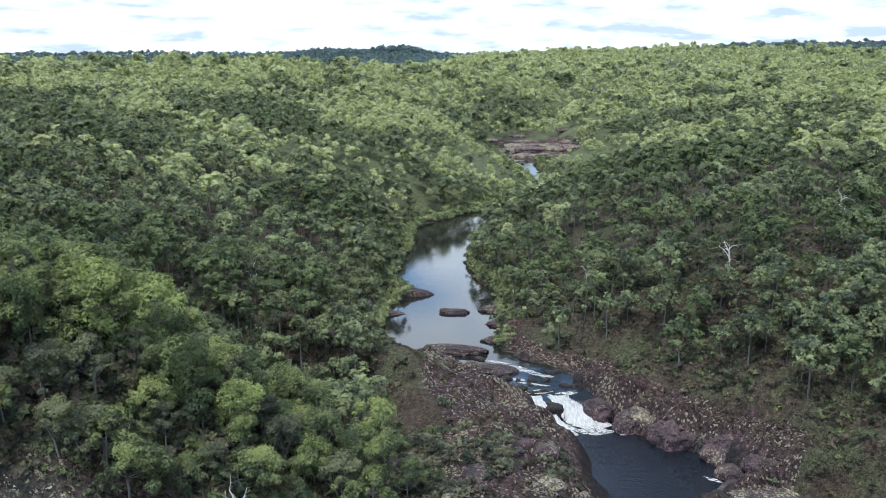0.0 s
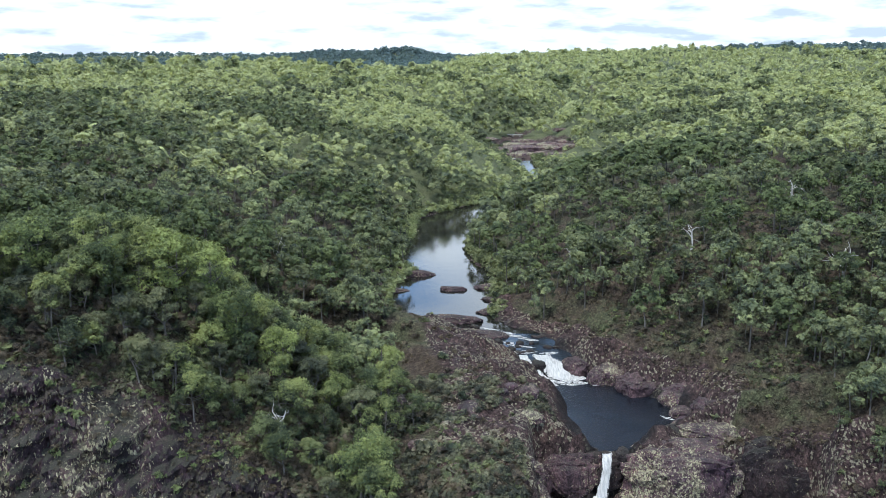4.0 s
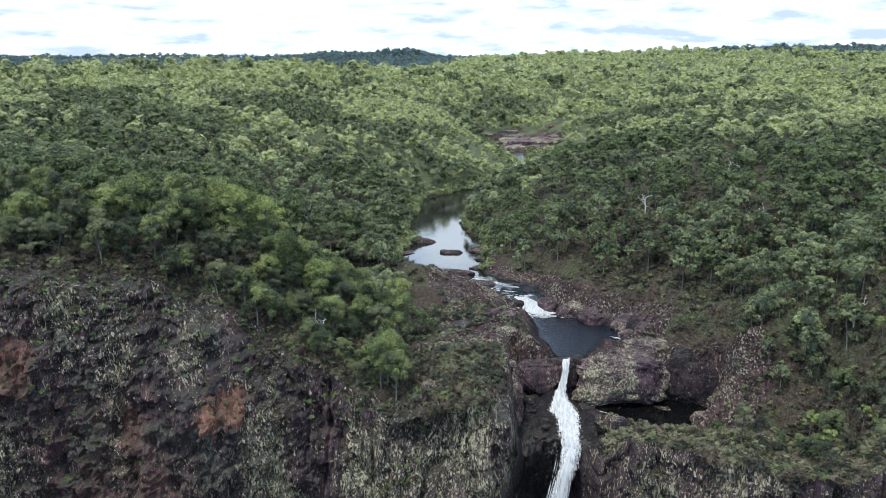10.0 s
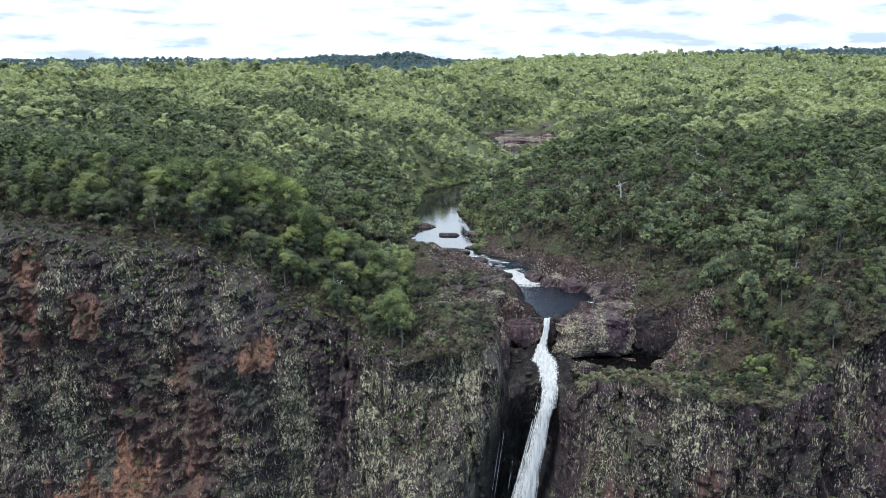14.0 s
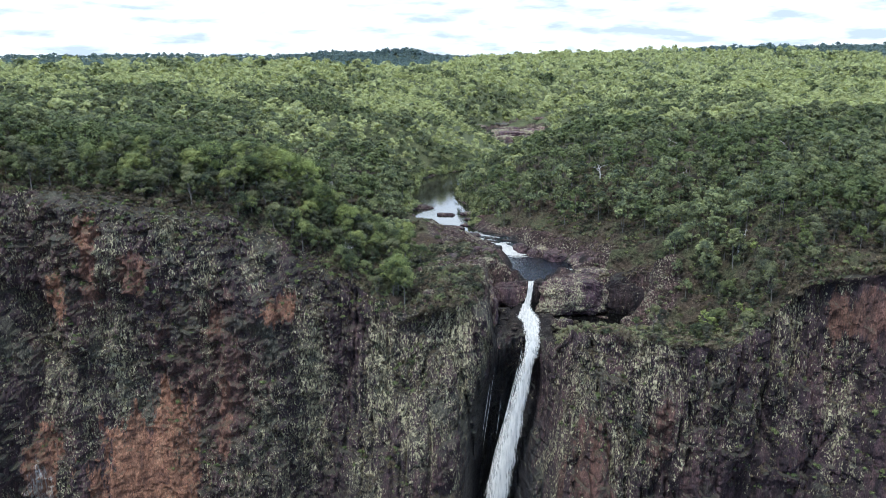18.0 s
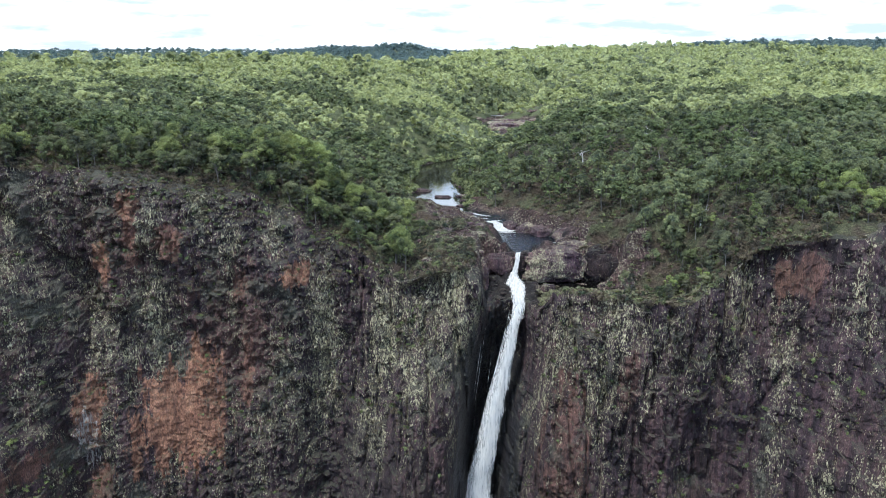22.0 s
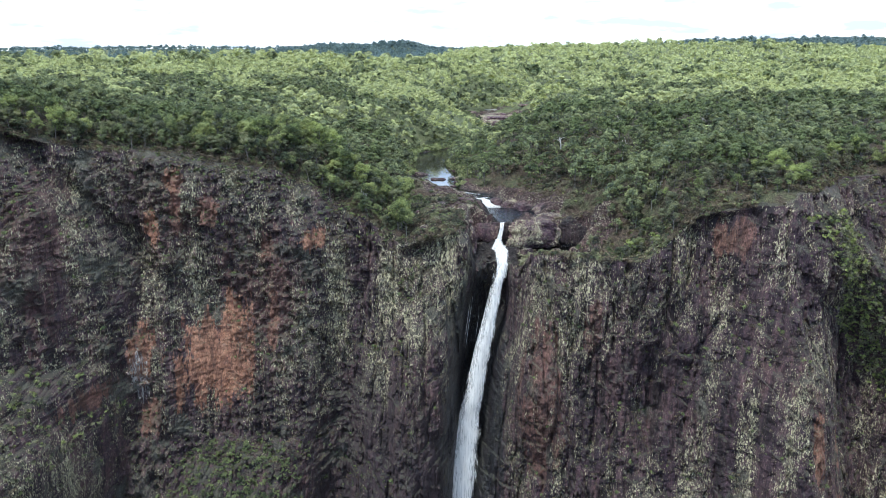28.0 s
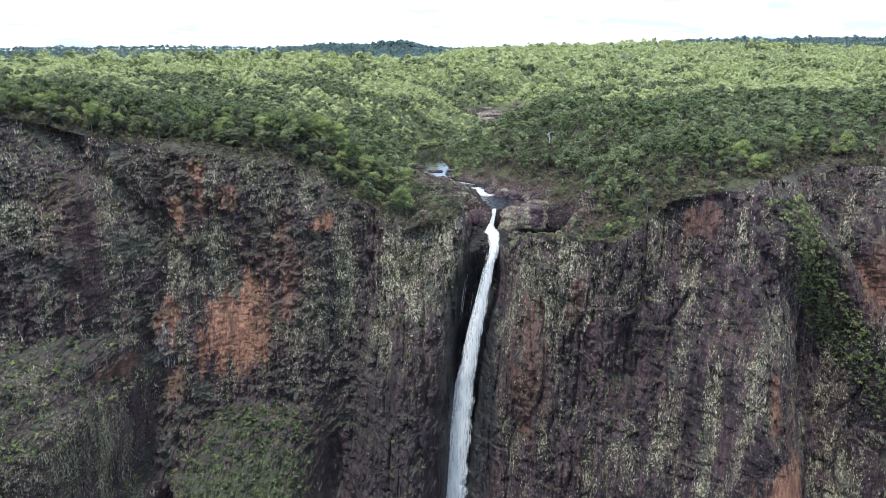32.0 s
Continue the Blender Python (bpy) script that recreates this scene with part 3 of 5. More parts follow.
fall_spray = white_water("fall_spray", 0.54, (1.0, 1.0, 0.08), 0.50, 0.86)
foam = white_water("foam", 0.55, (0.8, 1.6, 0.8), 0.40, 0.75)
cascade_water = white_water("cascade_water", 0.36, (1.7, 0.4, 0.22), 0.28, 0.76)
splash = white_water("splash", 0.465, (1.3, 0.40, 0.35), 0.36, 0.78)

# ---- building helpers ----


def part(name, bm, material, parent=None, label=""):
    """Links a bmesh (or a ready mesh) as one object under a thing or a part."""
    if isinstance(bm, bmesh.types.BMesh):
        me = bpy.data.meshes.new(name)
        bm.to_mesh(me)
        bm.free()
    else:
        me = bm
    if not me.materials:
        me.materials.append(material)
    ob = new(name, me)
    if parent is not None:
        ob.parent = parent
    if label:
        tagged(ob, label)
    return ob


def array_mesh(name, verts, faces, material=None, flat=False):
    """A mesh from arrays: verts (n, 3), faces (m, 3 or 4)."""
    verts, faces = np.ascontiguousarray(verts, np.float32), np.ascontiguousarray(faces, np.int32)
    me = bpy.data.meshes.new(name)
    k = faces.shape[1]
    me.vertices.add(len(verts))
    me.vertices.foreach_set("co", verts.ravel())
    me.loops.add(faces.size)
    me.loops.foreach_set("vertex_index", faces.ravel())
    me.polygons.add(len(faces))
    me.polygons.foreach_set("loop_start", np.arange(0, faces.size, k, dtype=np.int32))
    me.polygons.foreach_set("use_smooth", np.full(len(faces), not flat))
    me.update(calc_edges=True)
    if material:
        me.materials.append(material)
    return me


def water_mesh(name, sheet, material, cols=0):
    """A mesh of a water ribbon with its attribute core: 1 along the middle, 0 at both edges."""
    v, f = sheet
    me = array_mesh(name, v, f, material)
    across = 1 - np.abs(np.linspace(-1, 1, cols)) ** 2 if cols else np.full(1, 0.75)
    at = me.attributes.new("core", "FLOAT", "POINT")
    at.data.foreach_set("value", np.tile(across, len(v) // len(across)).astype(np.float32))
    return me


def grid_faces(rows, cols, keep=None):
    i = np.arange(rows * cols).reshape(rows, cols)
    f = np.stack([i[:-1, :-1], i[:-1, 1:], i[1:, 1:], i[1:, :-1]], -1)
    return f[keep] if keep is not None else f.reshape(-1, 4)


def tube(points, radii, sides=6):
    """Vertices and quads of a tapered tube along points."""
    pts, vs, fs = np.asarray(points, float), [], []
    for k, (p, r) in enumerate(zip(pts, radii)):
        d = pts[min(k + 1, len(pts) - 1)] - pts[max(k - 1, 0)]
        d = d / (np.linalg.norm(d) + 1e-9)
        a = np.cross(d, (0.31, 0.87, 0.11))
        a /= np.linalg.norm(a)
        b = np.cross(d, a)
        ang = np.arange(sides) * 2 * np.pi / sides
        vs.append(p + r * (np.cos(ang)[:, None] * a + np.sin(ang)[:, None] * b))
    for k in range(len(pts) - 1):
        for s in range(sides):
            q = (s + 1) % sides
            fs.append((k * sides + s, k * sides + q, (k + 1) * sides + q, (k + 1) * sides + s))
    return np.concatenate(vs), np.array(fs)


def joined(pieces):
    vs, fs, n = [], [], 0
    for v, f in pieces:
        vs.append(v)
        fs.append(f + n)
        n += len(v)
    return np.concatenate(vs), np.concatenate(fs)


def spaced(lo, hi, fine_lo, fine_hi, step, grow):
    """Coordinates that are close between fine_lo and fine_hi and widen outwards."""
    a = list(np.arange(fine_lo, fine_hi + step / 2, step))
    s = step
    while a[-1] < hi:
        s *= grow
        a.append(min(a[-1] + s, hi))
    s, b = step, [fine_lo]
    while b[-1] > lo:
        s *= grow
        b.append(max(b[-1] - s, lo))
    return np.array(b[:0:-1] + a)


# ---- ground ----
gx = spaced(-3600, 3600, -58, 124, 1.1, 1.04)
gy = spaced(-420, 4950, -90, 168, 1.1, 1.034)
GX, GY = np.meshgrid(gx, gy)
GZ = land(GX, GY)
near_l = np.interp(GY, RIVER_Y, RIVER_L) - GX
near_r = GX - np.interp(GY, RIVER_Y, RIVER_R)
reach = np.interp(GY, [-90, -20, 60, 120, 200, 300, 340, 460, 600, 850], [60, 46, 40, 22, 9, 4, 8, 3, 3, 3])
bare = smooth(np.where(near_l > near_r, near_l / reach, near_r / (0.45 * reach + 1)), 1.15, 0.75)
bare = np.maximum(bare, smooth(GY - np.interp(GX, RIM_X, RIM_Y), 14, 2) * np.where(GX > 130, 0.2, np.where(GX < 20, 0.6, 0.5)))
bare = np.maximum(bare, smooth(((GX - 75) / 48) ** 2 + ((GY + 14) / 26) ** 2, 1.4, 0.8))
bare = np.maximum(bare, smooth(((GX - 84) / 51) ** 2 + ((GY - 728) / 84) ** 2, 1.2, 0.8))
inside = (GY > rim(GX) - 0.4)
keep = inside[:-1, :-1] & inside[1:, 1:] & inside[:-1, 1:] & inside[1:, :-1]
me = array_mesh("ground", np.stack([GX, GY, GZ], -1).reshape(-1, 3), grid_faces(*GX.shape, keep), ground_cover)
at = me.attributes.new("bare", "FLOAT", "POINT")
at.data.foreach_set("value", bare.ravel().astype(np.float32))
wet = smooth(GX, 31, 35) * smooth(GX, 66, 61) * smooth(GY, 0, -3) * smooth(GY, -40, -30)
wet = np.maximum(wet, smooth(np.maximum(near_l, near_r), 4.5, 1.0) * smooth(GY, 140, 100))
at = me.attributes.new("lush", "FLOAT", "POINT")
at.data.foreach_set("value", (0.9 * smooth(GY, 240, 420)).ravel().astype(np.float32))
at = me.attributes.new("wet", "FLOAT", "POINT")
at.data.foreach_set("value", wet.ravel().astype(np.float32))
ground = tagged(new("ground", me), "rolling plateau of dry grass, leaf litter and bare basalt", "ground", kind="structure")

# ---- cliff ----
cx = spaced(-640, 760, -235, 300, 0.75, 1.06)
down = np.concatenate([np.linspace(0, 170, 190), 170 + np.cumsum(np.linspace(1.2, 4.0, 50))])


def face_y(x, z, top):
    """How far back the wall stands at x and height z."""
    x, z = np.broadcast_arrays(x, z)
    lean = 0.14 * np.clip(-16 - z, 0, 260)                 # the slot of the fall leans over
    slot = smooth(x, 0, 40) * smooth(x, 110, 60)
    xs = x + lean * slot
    y = np.interp(xs, RIM_X, RIM_Y) + 1.5 * vnoise(x / 9.0, 3.3, seed=5)
    dz = np.clip(top - z, 0, 400)
    y = y - 0.40 * np.clip(dz, 0, 30) * smooth(x, -40, -75)     # broken slope under the left rim
    y = y - dz * np.interp(x, [-640, -230, -190, -120, -60, -10, 20, 36, 60, 75, 110, 150, 190, 240, 280, 760], [0.25, 0.22, 0.12, 0.10, 0.16, 0.34, 0.16, 0.05, 0.05, 0.10, 0.07, 0.14, 0.20, 0.3, 0.12, 0.2])
    # hollow behind the falling water
    xf = np.interp(-z, [21, 47, 79, 114, 168, 212, 270], [52, 47, 40, 33.5, 27, 23.5, 20])
    y = y + (15 + 0.06 * dz) * np.exp(-((x - xf + 3) / 17) ** 2) * smooth(z, -22, -48)
    # outer spur, its foot running out below the red face, then a scrub-filled gully and the far wall
    y = y - 19 * np.exp(-((x - 203 - 0.12 * dz) / 34) ** 2) * smooth(z, -20, -85)
    gx_ = 222 + 0.67 * np.clip(27 - z, 0, 300)
    wall = np.interp(x, RIM_X, RIM_Y) - 8 * smooth(dz, 0, 20) - 0.10 * dz - 30 * smooth(dz, 4, 60) + 4 * vnoise(x / 40, z / 60, seed=43)
    s_ = x - gx_
    y = np.where(x > 190, y + (wall - y) * smooth(s_, -36, 36) * smooth(x, 200, 236), y)
    y = y + 9 * np.exp(-((s_ - 36) / 7) ** 2) * smooth(x, 225, 240) * smooth(dz, 2, 25)
    # slanting cleft under the outer left rim
    y = y + 13 * np.exp(-((x + 226 - 0.77 * (70 - z)) / 9) ** 2) * smooth(z, -45, 10)
    # green ramp below the amphitheatre, and the mossy knoll in front of it
    y = y - 1.0 * np.clip(-124 - z + 10 * vnoise(x / 30, 1.7, seed=41), 0, 200) * smooth(x, -55, -95) * smooth(x + 5 * vnoise(z / 12, 3.1, seed=46), -166, -142)
    y = y + 8 * np.exp(-((x + 166 + 0.25 * np.clip(-90 - z, 0, 80)) / 9) ** 2) * smooth(z, -70, -95)
    y = y - 66 * smooth(x + 9 * vnoise(z / 14, 2.2, seed=44), -172, -208) * np.clip((-57 - z - 0.3 * np.clip(x + 215, 0, 60) + 5 * vnoise(x / 9, z / 9, seed=45)) / 48, 0, 1) ** 0.72
    return y


def wall_relief(x, z):
    """Buttresses, ribs and clefts, ledges and broken blocks (outward is negative y)."""
    r = 9.0 * vnoise(x / 34, z / 90, seed=51) + 5.0 * vnoise(x / 15, z / 46, seed=52)
    upright = 1 - 0.62 * smooth(x + 14 * vnoise(z / 30, 0.7, seed=62), -28, -62)       # the left wall is broken, the rest columnar
    r = r + (5.2 * cleft(x, z, 14, 85, 252, 8) + 3.2 * cleft(x, z, 5.8, 40, 254, 6) + 2.0 * cleft(x, z, 2.7, 15, 256, 4) - 3.0) * upright
    r = r + (3.2 * vnoise(x / 19 + z / 40, z / 13, seed=63) + 3.0 * cleft(z - 0.35 * x, x, 9, 30, 264, 4) + 3.6 * blocks(x, z, 4.5, 4.0, 266) + 2.3 * blocks(x, z, 2.2, 1.8, 268)) * (1 - upright)
    warp = z + 9 * vnoise(x / 17, z / 22, seed=55) + 0.12 * x
    step = (warp / 15.0) % 1.0
    r = r - 2.6 * (step ** 2 - 0.3) * smooth(vnoise(x / 18, z / 9, seed=56), 0.0, 0.6)
    slant = cleft(x * 0.75 + z * 0.66, x * 0.66 - z * 0.75, 30, 120, 258, 16)
    r = r + (2.8 - 2.0 * smooth(x, -10, 30)) * slant
    r = r + 2.0 * blocks(x, z, 7.5, 16, 151) + 1.5 * blocks(x, z, 3.6, 7, 161) + 0.9 * blocks(x, z, 2.0, 3.2, 171)
    return r + 0.8 * vnoise(x / 2.4, z / 3.0, seed=57) + 0.5 * vnoise(x / 1.2, z / 1.4, seed=59)


top = land(cx, rim(cx)) + 0.4
CX, D = np.meshgrid(cx, down)
TOP = np.broadcast_to(top, CX.shape)
CZ = TOP - D * (TOP + 268) / down[-1]
ramp_in = smooth(TOP - CZ, 0, 5)
fresh = np.clip(bump2(CX, CZ, -124, -70, 26, 36) + 0.5 * bump2(CX, CZ, 180, 9, 12, 14) + bump2(CX, CZ, 228, -146, 24, 18), 0, 1)     # sheets that broke away and left smooth faces
CY = face_y(CX, CZ, TOP) + wall_relief(CX, CZ) * ramp_in * (1 - 0.8 * fresh)
CZ = CZ + 0.5 * vnoise(CX / 2.2, CZ / 2.2, seed=61) * ramp_in
back = [(6.0, 0.1), (3.0, 0.25), (1.0, 0.2)]
TX = np.stack([cx] * 3)
TY = np.stack([rim(cx) + d for d, _ in back])
TZ = land(TX, TY) + np.array([h for _, h in back])[:, None] - np.array([0.9, 0.2, 0.0])[:, None]
V = np.concatenate([np.stack([TX, TY, TZ], -1), np.stack([CX, CY, CZ], -1)])
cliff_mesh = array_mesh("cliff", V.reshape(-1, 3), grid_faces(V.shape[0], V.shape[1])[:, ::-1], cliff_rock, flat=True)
cliff = tagged(new("cliff", cliff_mesh), "sheer dark basalt gorge wall with lichen, red scars and mossy ledges", "cliff", kind="structure")

# floor of the gorge
fx, fy = np.meshgrid(np.linspace(-640, 760, 60), np.linspace(-900, 40, 40))
gorge_mesh = array_mesh("gorge_floor", np.stack([fx, fy, -262 + 6 * vnoise(fx / 40, fy / 40, seed=71) + 0.0009 * (fx - 40) ** 2 * smooth(np.abs(fx - 40), 30, 200)], -1).reshape(-1, 3), grid_faces(40, 60), ground_cover)
tagged(new("gorge_floor", gorge_mesh), "scrubby boulder floor deep in the gorge", "ground", kind="structure")

# ---- water ----


def pool_sheet(name, xs, ys, level, label, material=still_water):
    X, Y = np.meshgrid(xs, ys)
    me = array_mesh(name, np.stack([X, Y, np.broadcast_to(level(X, Y), X.shape)], -1).reshape(-1, 3), grid_faces(*X.shape), material)
    return tagged(new(name, me), label, "water", kind="structure")


def river_sheet(name, y0, y1, n, level, label, material=still_water):
    ys = np.linspace(y0, y1, n)
    f = np.linspace(-0.12, 1.12, 12)[None, :]
    L, R = np.interp(ys, RIVER_Y, RIVER_L)[:, None], np.interp(ys, RIVER_Y, RIVER_R)[:, None]
    X, Y = (L - 2) * (1 - f) + (R + 2) * f, np.broadcast_to(ys[:, None], (n, 12))
    me = array_mesh(name, np.stack([X, Y, level(X, Y)], -1).reshape(-1, 3), grid_faces(n, 12), material)
    return tagged(new(name, me), label, "water", kind="structure")


river_sheet("upper_pool", 98, 700, 120, lambda x, y: np.interp(y, [98, 350, 560, 700], [4, 4, 5, 5.5]), "calm dark river pool mirroring the sky")
river_sheet("rapids", 68.6, 98, 36, lambda x, y: np.interp(y, [68.6, 70, 72, 80, 88, 98], [2.2, 2.95, 3.2, 3.4, 3.6, 4.0]) + 0.08 * vnoise(x / 1.2, y / 1.2, seed=81), "broken dark water running over ledges", running_water)
river_sheet("middle_pool", 4.0, 66, 40, lambda x, y: 0 * x, "dark rippled pool between the two falls", rippled_water)
river_sheet("far_reach", 705, 900, 40, lambda x, y: np.interp(y, [705, 730, 900], [5.6, 6.6, 10]), "far reach of the river above a rock bar")
pool_sheet("bench_pool", np.linspace(62, 114, 20), np.linspace(-27, 4, 12), lambda x, y: -16.3 + 0 * x, "still pool on a rock bench, blackened to mirror the shaded wall", mirror_black_water)

# ---- trees ----
rng = np.random.default_rng(7)


def leaves(r, centres, radii, n, size, flat=0.72, heart=None, lift=0.5, stray=0.42):
    """n leaf sprays as single triangles on the outside of round clumps, facing outwards and up."""
    w = radii ** 2
    idx = r.choice(len(radii), n, p=w / w.sum())
    d = r.normal(size=(n, 3))
    d[:, 2] += lift
    d /= np.linalg.norm(d, axis=1)[:, None]
    depth = 0.66 + 0.44 * r.random(n)
    p = centres[idx] + d * (radii[idx] * depth)[:, None] * np.array([1, 1, flat])
    nrm = d + np.array([0, 0, 0.25]) + stray * r.normal(size=(n, 3))
    if heart is not None:
        out = p - heart
        nrm = nrm + 0.5 * out / (np.linalg.norm(out, axis=1)[:, None] + 1e-9)
    nrm /= np.linalg.norm(nrm, axis=1)[:, None]
    a = np.cross(nrm, r.normal(size=(n, 3)))
    a /= np.linalg.norm(a, axis=1)[:, None] + 1e-9
    b = np.cross(nrm, a)
    s = 1.32 * size * (0.6 + 0.8 * r.random(n))[:, None]
    tri = np.stack([p + a * s, p - 0.55 * a * s + 0.75 * b * s, p - 0.55 * a * s - 0.75 * b * s], 1)
    return tri


def tree_shape(seed, height, spread, base, clumps, n, size, limbs=True, sides=6, tier=0.3, lift=0.5, stray=0.42):
    """Leaf triangles and the tubes of trunk and limbs, for a tree standing at 0, 0, 0: a dome of rounded clumps, some hung lower."""
    r = np.random.default_rng(seed)
    f = (np.arange(clumps) + 0.5) / clumps
    ang = np.arange(clumps) * 2.399 + 0.8 * r.random(clumps)
    rad = 0.80 * spread * np.sqrt(f) * (0.8 + 0.4 * r.random(clumps))
    zz = height * (0.90 - (0.55 - 0.5 * base) * (rad / spread) ** 2)
    hung = r.random(clumps) < tier
    zz = np.where(hung, height * (base + (0.68 - base) * r.random(clumps)), zz) + 0.035 * height * r.normal(size=clumps)
    lop = 0.16 * spread * r.normal(size=2)
    c = np.stack([rad * np.cos(ang) + lop[0], rad * np.sin(ang) + lop[1], zz], -1)
    rr = spread * (0.15 + 0.22 * r.random(clumps)) * (1.2 - 0.4 * f)
    tri = leaves(r, c, rr, n, size, heart=np.array([0, 0, height * (0.25 + 0.45 * base)]), lift=lift, stray=stray)
    lean = r.normal(size=2) * 0.05 * height
    pts = [(0, 0, -0.6), (lean[0] * 0.2, lean[1] * 0.2, height * 0.25), (lean[0] * 0.7, lean[1] * 0.7, height * 0.5), (lean[0], lean[1], height * 0.85)]
    t = height * 0.0135
    pieces = [tube(pts, [t * 1.5, t * 1.1, t * 0.8, t * 0.2], sides)]
    if limbs:
        for k in range(min(clumps, 8)):
            z0 = height * (0.28 + 0.3 * r.random())
            s = np.array([lean[0] * z0 / height, lean[1] * z0 / height, z0])
            e = c[-1 - k]
            m = s * 0.5 + e * 0.5 + np.array([0, 0, -0.05 * height]) + r.normal(size=3) * 0.3
            pieces.append(tube([s, m, e], [t * 0.55, t * 0.4, t * 0.12], 4))
    return tri, joined(pieces)


def tri_mesh(name, tri, material):
    return array_mesh(name, tri.reshape(-1, 3), np.arange(len(tri) * 3).reshape(-1, 3), material, flat=True)


# height, spread, bottom of crown, clumps, sprays, leaf, words
KINDS = [(16, 6.2, 0.36, 24, 3300, 0.25, rim_gum, "spreading gum tree with light olive-green clumped crown"),
         (18, 5.6, 0.40, 22, 3000, 0.25, rim_gum, "tall gum tree with pale trunk and open crown"),
         (14, 5.4, 0.34, 24, 3000, 0.24, rim_olive, "grey-green gum tree with loose crown"),
         (17, 4.4, 0.24, 22, 3000, 0.24, rim_olive, "narrow upright grey-green eucalypt"),
         (13, 5.6, 0.16, 28, 3300, 0.25, rim_deep, "dense dark green rainforest tree"),
         (9, 3.6, 0.12, 16, 2000, 0.23, rim_deep, "low bushy dark green tree"),
         (13, 3.4, 0.14, 22, 2600, 0.21, rim_oak, "thin-crowned she-oak with feathery dull foliage"),
         (19, 7.2, 0.34, 32, 4600, 0.27, rim_bright, "large old gum tree with broad bright crown"),
         (12, 3.4, 0.52, 10, 1300, 0.25, rim_bright, "slender young gum with a small bright round head")]


def tree_thing(k):
    h, s, base, c, n, leaf, m, words = KINDS[k]
    tri, (v, f) = tree_shape(100 + k, h, s, base, c, n, leaf)
    root = tagged(new("tree"), words, "tree", "trees along the gorge rim")
    part("trunk", array_mesh("trunk", v, f, bark), bark, root, "pale grey bark trunk with forking limbs")
    part("crown", tri_mesh("crown", tri, m), m, root)
    return root


def openness(x, y):
    """0 where no tree stands, 1 in closed forest."""
    left = np.interp(y, RIVER_Y, RIVER_L) - x
    right = x - np.interp(y, RIVER_Y, RIVER_R)
    d = y - np.interp(x, RIM_X, RIM_Y)
    keep_l = smooth(left, np.interp(y, [0, 60, 110, 150], [48, 48, 22, 2]), np.interp(y, [0, 60, 110, 150], [58, 60, 36, 5]))
    keep_r = smooth(right, np.interp(y, [0, 60, 110, 150], [26, 16, 12, 2]), np.interp(y, [0, 60, 110, 150], [56, 44, 32, 6]))
    o = np.where(left > right, keep_l, keep_r * 0.85)
    edge = np.where(x < 20, smooth(d, -1, 5), np.where(x > 100, smooth(d, 1, 7), smooth(d, 6, 22)))
    edge = np.maximum(edge, smooth(x, 20, -20) * smooth(x, -45, -30) * smooth(d, 8, 16))
    o = o * edge * (1 - 0.78 * smooth(x, 60, 80) * smooth(x, 126, 108) * smooth(y, 30, 5))
    o = np.where((np.maximum(left, right) < 2), 0, o)
    o = np.where(((x - 84) / 51) ** 2 + ((y - 728) / 84) ** 2 < 1, 0, o)
    o = np.where(((x - 97) / 26) ** 2 + ((y + 6) / 17) ** 2 < 1, 0, o)
    return o


def scatter(r, x0, x1, y0, y1, step):
    """Jittered places over a stretch of plan, thinned by openness and by what the valley opens on."""
    xs, ys = np.meshgrid(np.arange(x0, x1, step), np.arange(y0, y1, step))
    xs = (xs + r.uniform(-0.48, 0.48, xs.shape) * step).ravel()
    ys = (ys + r.uniform(-0.48, 0.48, ys.shape) * step).ravel()
    ok = (r.random(len(xs)) < openness(xs, ys)) & (np.abs(xs - 20) < 0.56 * (ys + 610) + 45)
    return xs[ok], ys[ok]


# the trees nearest to the gorge are things of their own
tx, ty = scatter(rng, -260, 300, -130, 75, 7.2)
tz = land(tx, ty)
order = np.argsort(ty - np.interp(tx, RIM_X, RIM_Y) + 0.15 * np.abs(tx - 20))
chosen, others = order[:300], order[300:]
masters = {}
SPUR = [(-112, -14, 1.1, 0), (-101, -10, 1.05, 7), (-90, -4, 1.1, 0), (-82, -12, 0.95, 7), (-74, 0, 1.1, 0), (-66, -6, 1.2, 7), (-58, 0, 1.2, 7), (-50, -6, 1.05, 7), (-44, 1, 1.0, 0), (-37, -5, 0.9, 7), (-30, 0, 0.8, 0), (-23, -6, 0.7, 7), (-70, -16, 0.9, 2), (-55, -14, 0.9, 0), (-42, -16, 0.75, 2)]
for i in chosen:
    dark = fbm(tx[i] / 45, ty[i] / 45, seed=91, octaves=2) + (0.25 if tx[i] < 20 else -0.25)
    open_slope = 60 < tx[i] < 150 and ty[i] < 25
    k = int(rng.choice([6, 5, 6, 4, 3, 8, 2] if open_slope else [4, 5, 3, 4, 0] if dark > 0.35 else [0, 1, 2, 7, 2, 4, 0, 2] if tx[i] < 20 else [2, 3, 6, 5, 6, 0, 7, 2, 8, 0, 3, 6]))
    size = rng.uniform(0.66, 1.10) * (0.90 if tx[i] > 40 else 1.0)
    m = pose(tx[i], ty[i], tz[i], rng.uniform(-3, 3), rng.uniform(-3, 3), rng.uniform(0, 360)) @ Matrix.Diagonal((size, size, size * rng.uniform(0.9, 1.12), 1))
    if k not in masters:
        masters[k] = tree_thing(k)
        masters[k].matrix_basis = m
    else:
        copy_thing(masters[k], m @ Matrix.Diagonal((*masters[k].scale, 1)).inverted())

